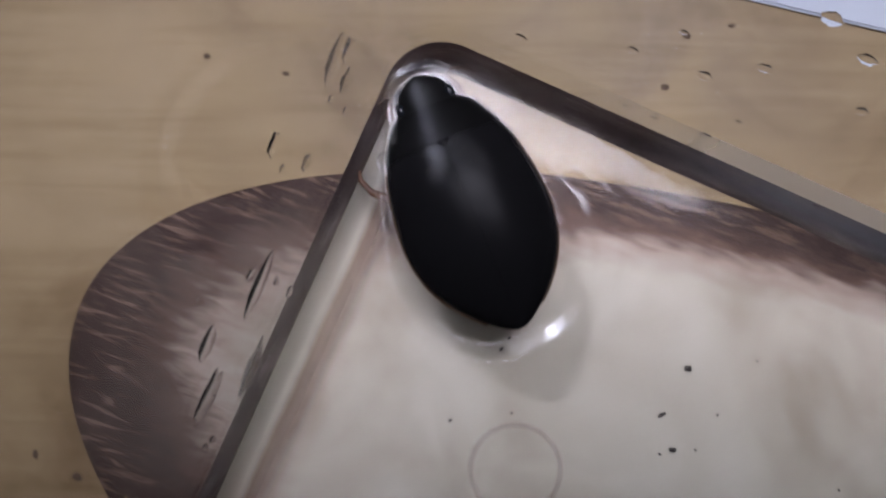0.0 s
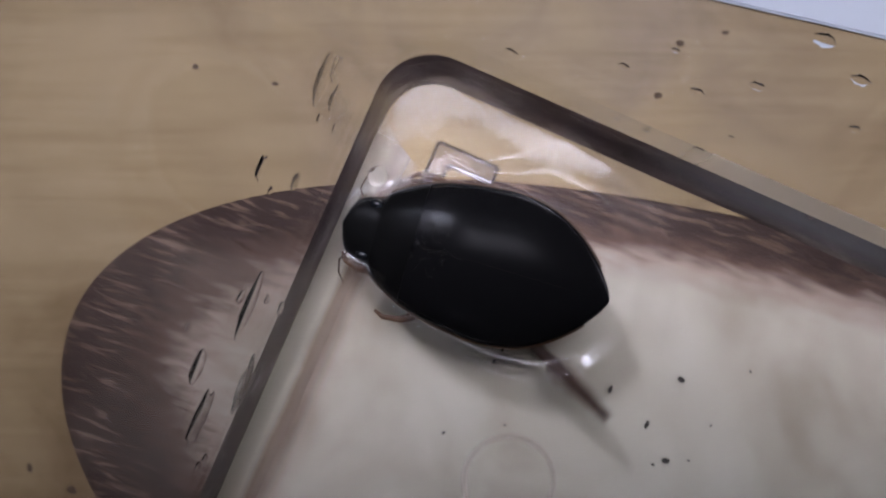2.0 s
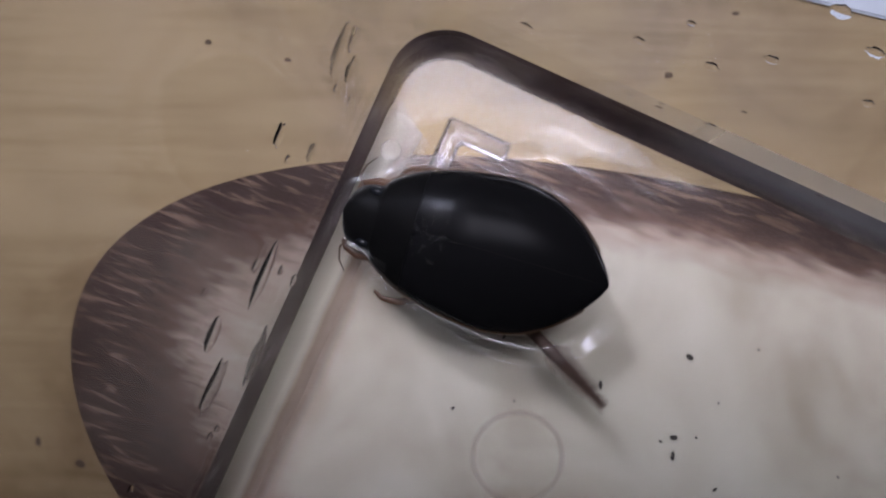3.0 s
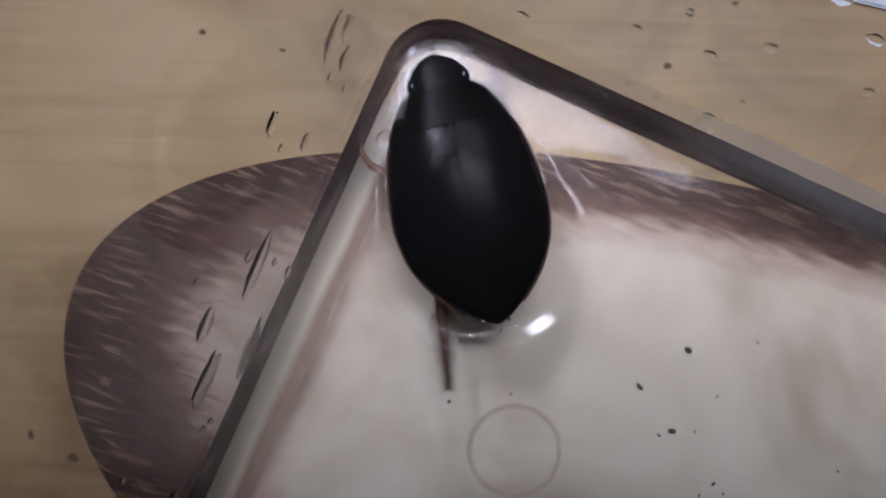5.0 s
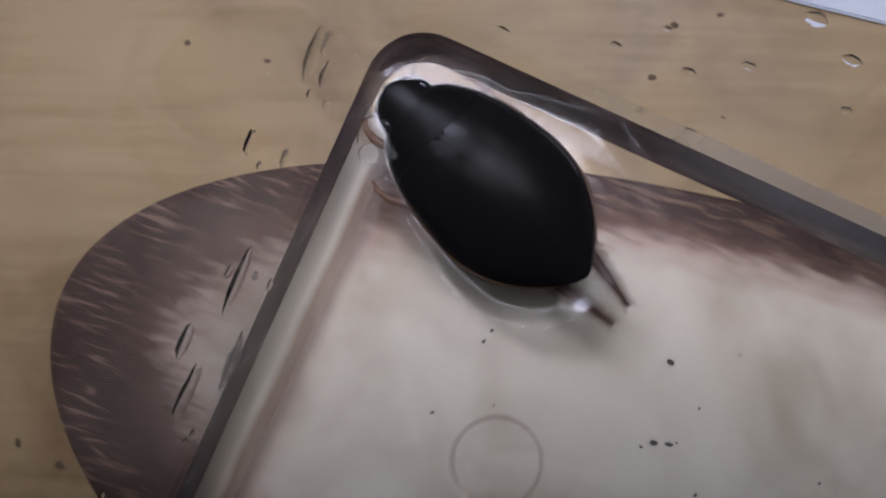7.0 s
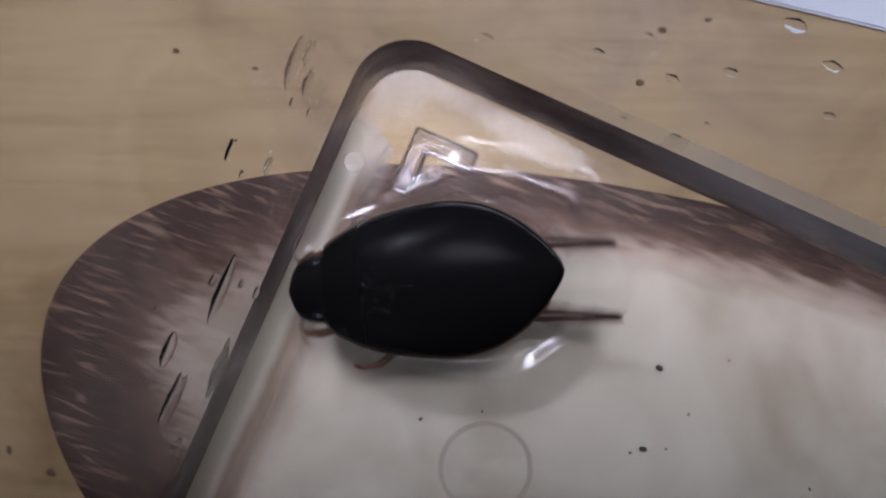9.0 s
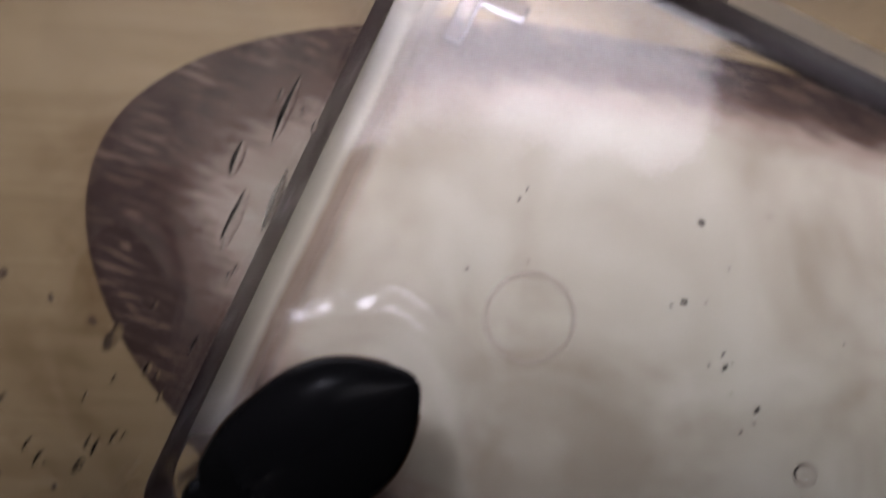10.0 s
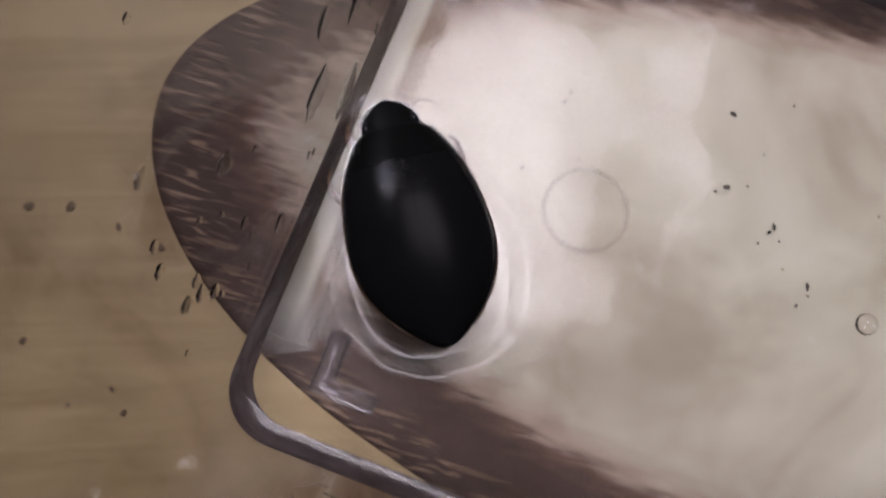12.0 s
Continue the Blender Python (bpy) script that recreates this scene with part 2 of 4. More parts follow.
def round_lamp(x, y, z, r):
    lamp = empty("ceiling_lamp", pose(x, y, z))

    def ring(k, h):
        return [(k * math.cos(2 * math.pi * i / 40), k * math.sin(2 * math.pi * i / 40), h) for i in range(40)]

    bm = bmesh.new()
    loft(bm, [ring(r * 1.02, 0.004), ring(r * 1.06, 0.008), ring(r * 1.06, 0.05), ring(r * 0.7, 1.62 - z)])
    part("housing", bm, FIXTURE, lamp)
    bm = bmesh.new()
    loft(bm, [ring(r * 0.9, -0.02), ring(r * 0.98, -0.012), ring(r, 0.003)])
    part("diffuser", bm, GLOW, lamp, "glowing cool white diffuser")
    tagged(lamp, "round cool white ceiling lamp above the table", "ceiling lamp")


room()
ceiling_lamp(0.17, 0.41, 1.56, 0.62, 0.52, -8, GLOW_PANEL, "wide soft white ceiling lamp panel")
round_lamp(-0.66, 1.14, 1.52, 0.108)


# ---------------------------------------------------------------- table, mat, sheet
def table():
    t = empty("wooden_table", pose(0, 0, 0))
    y0 = -0.33
    widths = (0.118, 0.131, 0.124, 0.127, 0.122)
    for k, w in enumerate(widths):
        bm = bmesh.new()
        add_box(bm, -0.55, 0.55, y0, y0 + w - 0.0002, -0.028, -0.0006, 0.0003)
        part("tabletop_board", bm, WOOD, t, smooth=False)
        y0 += w
    for x in (-0.5, 0.5):
        for y in (-0.28, 0.24):
            bm = bmesh.new()
            add_box(bm, x - 0.03, x + 0.03, y - 0.03, y + 0.03, -0.74, -0.03, 0.004)
            part("leg", bm, WOOD, t, smooth=False)
    tagged(t, "varnished light brown wooden table with fine grain", "table")


def oval_mat():
    bm = bmesh.new()
    rings = []
    n = 160
    for s, z in ((0.999, -0.0006), (1.0, -0.0003), (0.995, 0.0), (0.985, 0.00008), (0.9, 0.0001), (0.6, 0.0001), (0.25, 0.0001)):
        rings.append([(MAT_A * s * math.cos(2 * math.pi * k / n), (MAT_B if 2 * k < n else MAT_C) * s * math.sin(2 * math.pi * k / n), z) for k in range(n)])
    loft(bm, rings)
    ob = mesh_object("oval_mat", bm, MAT)
    ob.matrix_basis = pose(0.0597, -0.0469, 0, 0, 0, -18.4)
    tagged(ob, "oval pale mat with dark brown brushed edge on the table", "mat")


def white_sheet():
    bm = bmesh.new()
    add_box(bm, -0.15, 0.2, 0, 0.21, 0, 0.0008, 0.0003)
    ob = mesh_object("paper_sheet", bm, PAPER, smooth=False)
    ob.matrix_basis = pose(0.0465, 0.0382, -0.0006, 0, 0, -12.1)
    tagged(ob, "plain bluish white paper sheet lying on the table", "paper")


table()
oval_mat()
white_sheet()

# ---------------------------------------------------------------- clear box
BOX = pose(0, 0, 0, 0, 0, -23.06)
WATER_Z = 0.0128
U1 = 0.150


def level(z, inset=0.0, r=0.0085):
    """The outer shell's plan at a height, drawn in by inset: u0, u1, v0, v1, r."""
    d = z - 0.012
    return (-0.0168 - 0.271 * d + inset, U1 + 0.271 * d - inset, -0.0728 - 0.42 * d + inset, 0.0264 + 0.42 * d - inset, max(0.002, r + 0.12 * d - inset * 0.5))


WALL = 0.0013


def clear_box():
    box = empty("plastic_box", BOX)
    top = 0.080
    bm = bmesh.new()
    outer = []
    for z, inset in ((0.0004, 0.0032), (0.0005, 0.0022), (0.0010, 0.0010), (0.0020, 0.0003), (0.0035, 0.0), (0.0054, 0.0), (WATER_Z, 0.0), (0.0165, 0.0), (0.03, 0.0), (0.055, 0.0), (top, 0.0)):
        outer.append(rounded(*level(z, inset), z))
    rim = [rounded(*level(top, -0.002), top), rounded(*level(top, -0.002), top + 0.0015), rounded(*level(top, WALL), top + 0.0015)]
    dry = [rounded(*level(z, WALL), z) for z in (0.055, 0.03, WATER_Z + 0.0008)]
    wet = [rounded(*level(z, WALL + i), z) for z, i in ((0.0090, 0.0), (0.0052, 0.0003), (0.0034, 0.0009), (0.0024, 0.0019), (0.0020, 0.0034), (0.0020, 0.0050), (0.0020, 0.0072))]
    vs, faces = loft(bm, outer + rim + dry + wet)
    n = len(vs[0])
    k = (len(outer) + len(rim) + len(dry) - 1) * n
    for f in faces[k:]:
        f.material_index = 1
    bm.faces.ensure_lookup_table()
    bm.faces[-1].material_index = 1
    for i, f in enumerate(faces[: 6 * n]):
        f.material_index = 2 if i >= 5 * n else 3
    # the fillet along the straight side wall
    for ring in range(len(outer) + len(rim) + len(dry), len(vs) - 1):
        faces[ring * n + 21].material_index = 5
    bm.normal_update()
    for f in faces[6 * n : 7 * n]:
        if abs(f.normal.y) > 0.5:
            f.material_index = 4
    for ring in (6, 7, 8, 9):
        for f in faces[ring * n : (ring + 1) * n]:
            if f.normal.y < -0.5:
                f.material_index = 6
    part("shell", bm, [CLEAR, WET, FOOT, CONTACT, WALL_SHEEN, FILLET, NEAR_WALL], box).visible_shadow = False
    # raised corner marks and a ring on the bottom
    for su, sv, u, v in ((1, -1, -0.0068, 0.0165), (1, 1, -0.0066, -0.0640)):
        L, w = 0.0098, 0.0031
        rings = []
        for i, z in ((0.0, 0.0021), (0.0003, 0.0032), (0.0007, 0.0043), (0.0011, 0.0046)):
            pts = [(i, i), (L - i, i), (L - i, w - i), (w - i, w - i), (w - i, L - i), (i, L - i)]
            pts = [(u + p * su, v + q * sv, z) for p, q in pts]
            rings.append(pts if su * sv > 0 else pts[::-1])
        bm = bmesh.new()
        loft(bm, rings)
        bmesh.ops.bevel(bm, geom=[e for e in bm.edges if abs(e.verts[0].co.z - e.verts[1].co.z) > 1e-5], offset=0.0003, segments=2, affect="EDGES")
        part("corner_rib", bm, WET2, box, "raised clear corner rib").visible_shadow = False
    bm = bmesh.new()
    cu, cv, R = 0.0219, -0.0239, 0.0063
    rings = []
    for k in range(48):
        a = 2 * math.pi * k / 48
        rings.append([(cu + (R + 0.00038 * math.cos(b)) * math.cos(a), cv + (R + 0.00038 * math.cos(b)) * math.sin(a), 0.0021 + 0.0003 * math.sin(b)) for b in (0, 1.57, 3.14, 4.71)])
    rings.append(rings[0])
    loft(bm, rings, False, False)
    bmesh.ops.remove_doubles(bm, verts=list(bm.verts), dist=1e-7)
    part("moulding_ring", bm, RINGMAT, box, "faint round moulding mark").visible_shadow = False
    tagged(box, "clear rounded plastic box holding shallow water on a mat", "plastic box")


# wall foot: dark inner reflections put into the colour; the ribs are slightly cloudy
FOOT = material("foot_reflection_tint", (0.2, 0.16, 0.16), 0.2, transmission=0.25, ior=1.3)


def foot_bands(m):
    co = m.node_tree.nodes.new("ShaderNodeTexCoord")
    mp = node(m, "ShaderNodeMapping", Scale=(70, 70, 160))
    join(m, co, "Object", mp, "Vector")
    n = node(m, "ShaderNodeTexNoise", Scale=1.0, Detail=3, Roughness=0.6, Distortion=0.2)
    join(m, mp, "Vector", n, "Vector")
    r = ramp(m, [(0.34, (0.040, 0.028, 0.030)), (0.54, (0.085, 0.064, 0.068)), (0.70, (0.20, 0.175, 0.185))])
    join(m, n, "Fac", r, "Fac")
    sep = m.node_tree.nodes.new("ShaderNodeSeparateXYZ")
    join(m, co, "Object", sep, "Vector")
    # pale bluish sheen painted along the long walls, most in the upper half
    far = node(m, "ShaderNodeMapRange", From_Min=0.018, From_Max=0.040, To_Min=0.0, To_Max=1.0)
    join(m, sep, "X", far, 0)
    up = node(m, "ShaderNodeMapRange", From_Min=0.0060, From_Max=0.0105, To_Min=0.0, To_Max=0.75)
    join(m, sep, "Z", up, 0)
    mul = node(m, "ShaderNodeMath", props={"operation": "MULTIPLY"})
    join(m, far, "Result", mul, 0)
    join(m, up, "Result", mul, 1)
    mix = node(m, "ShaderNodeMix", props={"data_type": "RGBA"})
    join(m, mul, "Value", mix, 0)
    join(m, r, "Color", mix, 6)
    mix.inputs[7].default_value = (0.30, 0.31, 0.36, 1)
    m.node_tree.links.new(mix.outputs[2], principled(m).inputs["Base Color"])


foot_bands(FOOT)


def fillet_material():
    """Fillet where side wall meets bottom: cream reflection painted in, brown shadow beside it."""
    m = material("fillet_reflection", (0.8, 0.78, 0.66), 0.2, transmission=0.4, ior=1.03)
    co = m.node_tree.nodes.new("ShaderNodeTexCoord")
    sep = m.node_tree.nodes.new("ShaderNodeSeparateXYZ")
    join(m, co, "Object", sep, "Vector")
    n = node(m, "ShaderNodeTexNoise", Scale=90.0, Detail=3)
    join(m, co, "Object", n, "Vector")
    add = node(m, "ShaderNodeMath", props={"operation": "MULTIPLY_ADD"})
    add.inputs[1].default_value = 0.0012
    join(m, n, "Fac", add, 0)
    join(m, sep, "X", add, 2)
    pos = node(m, "ShaderNodeMapRange", From_Min=-0.0150, From_Max=-0.0066)
    join(m, add, "Value", pos, 0)
    r = ramp(m, [(0.0, (0.62, 0.60, 0.50)), (0.38, (0.84, 0.81, 0.68)), (0.53, (0.36, 0.275, 0.21)), (0.78, (0.46, 0.38, 0.32)), (0.98, (0.95, 0.93, 0.92))])
    join(m, pos, "Result", r, "Fac")
    c = ramp(m, [(0.0, (0.5, 0.5, 0.5)), (0.43, (0.25, 0.25, 0.25)), (0.54, (0.45, 0.45, 0.45)), (0.97, (1, 1, 1))])
    join(m, pos, "Result", c, "Fac")
    # clear again towards both corners
    far = node(m, "ShaderNodeMapRange", From_Min=0.004, From_Max=0.017)
    join(m, sep, "Y", far, 0)
    near = node(m, "ShaderNodeMapRange", From_Min=-0.048, From_Max=-0.062)
    join(m, sep, "Y", near, 0)
    end = node(m, "ShaderNodeMath", props={"operation": "MAXIMUM"})
    join(m, far, "Result", end, 0)
    join(m, near, "Result", end, 1)
    clear = node(m, "ShaderNodeMath", props={"operation": "MAXIMUM"})
    join(m, c, "Color", clear, 0)
    join(m, end, "Value", clear, 1)
    join(m, clear, "Value", principled(m), "Transmission Weight")
    pale = node(m, "ShaderNodeMix", props={"data_type": "RGBA"})
    join(m, end, "Value", pale, 0)
    join(m, r, "Color", pale, 6)
    pale.inputs[7].default_value = (0.98, 0.98, 0.98, 1)
    m.node_tree.links.new(pale.outputs[2], principled(m).inputs["Base Color"])
    return m


FILLET = fillet_material()


def wall_sheen_material():
    """Clear wall with a pale reflection painted in, more so away from the corner."""
    m = material("sheen_plastic", (0.86, 0.86, 0.80), 0.3, transmission=1.0, ior=1.22)
    co = m.node_tree.nodes.new("ShaderNodeTexCoord")
    sep = m.node_tree.nodes.new("ShaderNodeSeparateXYZ")
    join(m, co, "Object", sep, "Vector")
    n = node(m, "ShaderNodeTexNoise", Scale=70.0, Detail=3)
    join(m, co, "Object", n, "Vector")
    add = node(m, "ShaderNodeMath", props={"operation": "MULTIPLY_ADD"})
    add.inputs[1].default_value = 0.02
    join(m, n, "Fac", add, 0)
    join(m, sep, "X", add, 2)
    mr = node(m, "ShaderNodeMapRange", From_Min=0.018, From_Max=0.045, To_Min=1.0, To_Max=0.5)
    join(m, add, "Value", mr, 0)
    join(m, mr, "Result", principled(m), "Transmission Weight")
    haze = node(m, "ShaderNodeMapRange", From_Min=0.016, From_Max=0.045, To_Min=0.12, To_Max=0.34)
    join(m, add, "Value", haze, 0)
    join(m, haze, "Result", principled(m), "Roughness")
    return m


WALL_SHEEN = wall_sheen_material()


def near_wall_material():
    """The wet near wall, streaked brown and pale, roughened to blur what lies behind."""
    m = material("streaked_plastic", (0.5, 0.42, 0.35), 0.28, transmission=0.9, ior=1.25)
    co = m.node_tree.nodes.new("ShaderNodeTexCoord")
    mp = node(m, "ShaderNodeMapping", Scale=(160, 60, 45))
    join(m, co, "Object", mp, "Vector")
    n = node(m, "ShaderNodeTexNoise", Scale=1.0, Detail=3, Roughness=0.6, Distortion=0.5)
    join(m, mp, "Vector", n, "Vector")
    r = ramp(m, [(0.38, (0.22, 0.155, 0.115)), (0.55, (0.40, 0.31, 0.25)), (0.72, (0.85, 0.82, 0.80))])
    join(m, n, "Fac", r, "Fac")
    sep = m.node_tree.nodes.new("ShaderNodeSeparateXYZ")
    join(m, co, "Object", sep, "Vector")
    blur = node(m, "ShaderNodeTexNoise", Scale=80.0, Detail=2)
    join(m, co, "Object", blur, "Vector")
    at = node(m, "ShaderNodeMath", props={"operation": "MULTIPLY_ADD"})
    at.inputs[1].default_value = 0.02
    join(m, blur, "Fac", at, 0)
    join(m, sep, "X", at, 2)
    amount = node(m, "ShaderNodeMapRange", From_Min=-0.007, From_Max=0.012)
    join(m, at, "Value", amount, 0)
    mix = node(m, "ShaderNodeMix", props={"data_type": "RGBA"})
    mix.inputs[6].default_value = (0.98, 0.98, 0.98, 1)
    join(m, amount, "Result", mix, 0)
    join(m, r, "Color", mix, 7)
    m.node_tree.links.new(mix.outputs[2], principled(m).inputs["Base Color"])
    rough = node(m, "ShaderNodeMapRange", To_Min=0.03, To_Max=0.3)
    join(m, amount, "Result", rough, 0)
    join(m, rough, "Result", principled(m), "Roughness")
    tr = node(m, "ShaderNodeMapRange", To_Min=1.0, To_Max=0.9)
    join(m, amount, "Result", tr, 0)
    join(m, tr, "Result", principled(m), "Transmission Weight")
    rel = bump(m, n, "Fac", 0.4, 0.0012)
    low = node(m, "ShaderNodeMath", props={"operation": "MULTIPLY"})
    low.inputs[1].default_value = 0.4
    join(m, amount, "Result", low, 0)
    join(m, low, "Value", rel, "Strength")
    return m


NEAR_WALL = near_wall_material()
WET2 = material("wet_rib_plastic", (0.80, 0.79, 0.85), 0.02, transmission=0.97, ior=1.6)
RINGMAT = material("moulding_mark", (0.84, 0.81, 0.79), 0.1, transmission=0.94, ior=1.10)
clear_box()


def water_surface():
    u0, u1, v0, v1, r = level(WATER_Z, WALL - 0.0001)

    def steps(n):
        # finer towards both edges
        return [0.5 - 0.5 * math.cos(math.pi * k / n) for k in range(n + 1)]

    def height(u, v):
        cu, cv = (u0 + u1) / 2, (v0 + v1) / 2
        qx, qy = abs(u - cu) - (u1 - u0) / 2 + r, abs(v - cv) - (v1 - v0) / 2 + r
        d = -(math.hypot(max(qx, 0), max(qy, 0)) + min(max(qx, qy), 0) - r)
        z = 0.0011 * math.exp(-max(d, 0) / 0.0011)
        calm = min(1, max(d, 0) / 0.006)
        z += calm * 0.00032 * noise.noise(Vector((u * 62, v * 62, 0.3)))
        z += calm * 0.00008 * noise.noise(Vector((u * 150, v * 150, 4.1)))
        # rings that spread from the beetle's strokes
        q = math.hypot(u - 0.052, v + 0.026)
        z += calm * 0.000010 * math.sin(q * 2 * math.pi / 0.0034) * math.exp(-(((q - 0.014) / 0.009) ** 2))
        return WATER_Z + z

    bm = bmesh.new()
    rows = []
    for t in steps(150):
        v = v0 + (v1 - v0) * t
        k = max(0.0, r - (v - v0), r - (v1 - v))
        cut = r - math.sqrt(max(0.0, r * r - k * k))
        lo, hi = u0 + cut, u1 - cut
        rows.append([bm.verts.new((lo + (hi - lo) * q, v, height(lo + (hi - lo) * q, v))) for q in steps(230)])
    for a, b in zip(rows, rows[1:]):
        for k in range(len(a) - 1):
            bm.faces.new((a[k], a[k + 1], b[k + 1], b[k]))
    ob = mesh_object("water", bm, WATER)
    ob.matrix_basis = BOX
    ob.visible_shadow = False
    tagged(ob, "clear shallow water with gentle ripples in the box", "water", kind="structure")


water_surface()


# ---------------------------------------------------------------- beetle
def outline(s):
    """Half width over half the greatest width, from the tail (0) to the front of the head (1)."""
    table_ = ((0, 0.0), (0.008, 0.115), (0.03, 0.245), (0.08, 0.46), (0.16, 0.71), (0.25, 0.89), (0.33, 0.97), (0.42, 1.0), (0.54, 0.965), (0.66, 0.885), (0.73, 0.80), (0.80, 0.675), (0.86, 0.535), (0.875, 0.45), (0.91, 0.425), (0.95, 0.375), (0.98, 0.27), (1.0, 0.0))
    if s <= 0 or s >= 1:
        return 0.0
    k = max(i for i, row in enumerate(table_) if row[0] <= s)
    k = min(k, len(table_) - 2)

    def slope(i):
        i0, i1 = max(i - 1, 0), min(i + 1, len(table_) - 1)
        return (table_[i1][1] - table_[i0][1]) / (table_[i1][0] - table_[i0][0])

    (a, p), (b, q) = table_[k], table_[k + 1]
    h = b - a
    t = (s - a) / h
    smooth = (2 * t**3 - 3 * t**2 + 1) * p + (t**3 - 2 * t**2 + t) * h * slope(k) + (3 * t**2 - 2 * t**3) * q + (t**3 - t**2) * h * slope(k + 1)
    # the tail's tip and the front of the head stay round
    if k == 0:
        return q * math.sqrt(t)
    if k == len(table_) - 2:
        return p * math.sqrt(1 - t)
    return smooth


LEN, HALF = 0.0366, 0.0104


def dome(s):
    q = max(0.0, (s - 0.55) / 0.45)
    return 0.0046 * math.sin(math.pi * min(1, max(0, 0.06 + 0.90 * s))) ** 0.62 * (1 - 0.30 * q * q * (3 - 2 * q))


def back(s, x):
    """Height of the back at station s and across x (-1 to 1)."""
    return dome(s) * (1 - abs(x) ** 2.3) ** 0.62


def shell_part(bm, s0, s1, x0, x1, lift=0.0, n=26, m=14, under=0.0006):
    """A curved plate of the back between two stations and two breadths, with thickness."""
    top, low = [], []
    for i in range(n + 1):
        s = s0 + (s1 - s0) * (i / n) ** (1.5 if s0 < 0.01 else 1.0)
        rt, rl = [], []
        for k in range(m + 1):
            x = x0 + (x1 - x0) * k / m
            w = outline(s) * HALF
            z = back(s, x) + lift
            rt.append((x * w, (s - 0.5) * LEN, z))
            rl.append((x * w * 0.97, (s - 0.5) * LEN, z - under))
        top.append(rt)
        low.append(rl)
    vt = [[bm.verts.new(p) for p in r] for r in top]
    vl = [[bm.verts.new(p) for p in r] for r in low]
    for i in range(n):
        for k in range(m):
            bm.faces.new((vt[i][k], vt[i][k + 1], vt[i + 1][k + 1], vt[i + 1][k]))
            bm.faces.new((vl[i][k], vl[i + 1][k], vl[i + 1][k + 1], vl[i][k + 1]))
    for i in range(n):
        bm.faces.new((vt[i][0], vt[i + 1][0], vl[i + 1][0], vl[i][0]))
        bm.faces.new((vt[i][m], vl[i][m], vl[i + 1][m], vt[i + 1][m]))
    for k in range(m):
        bm.faces.new((vt[0][k], vl[0][k], vl[0][k + 1], vt[0][k + 1]))
        bm.faces.new((vt[n][k], vt[n][k + 1], vl[n][k + 1], vl[n][k]))
    bmesh.ops.remove_doubles(bm, verts=list(bm.verts), dist=1e-6)
    bmesh.ops.recalc_face_normals(bm, faces=list(bm.faces))


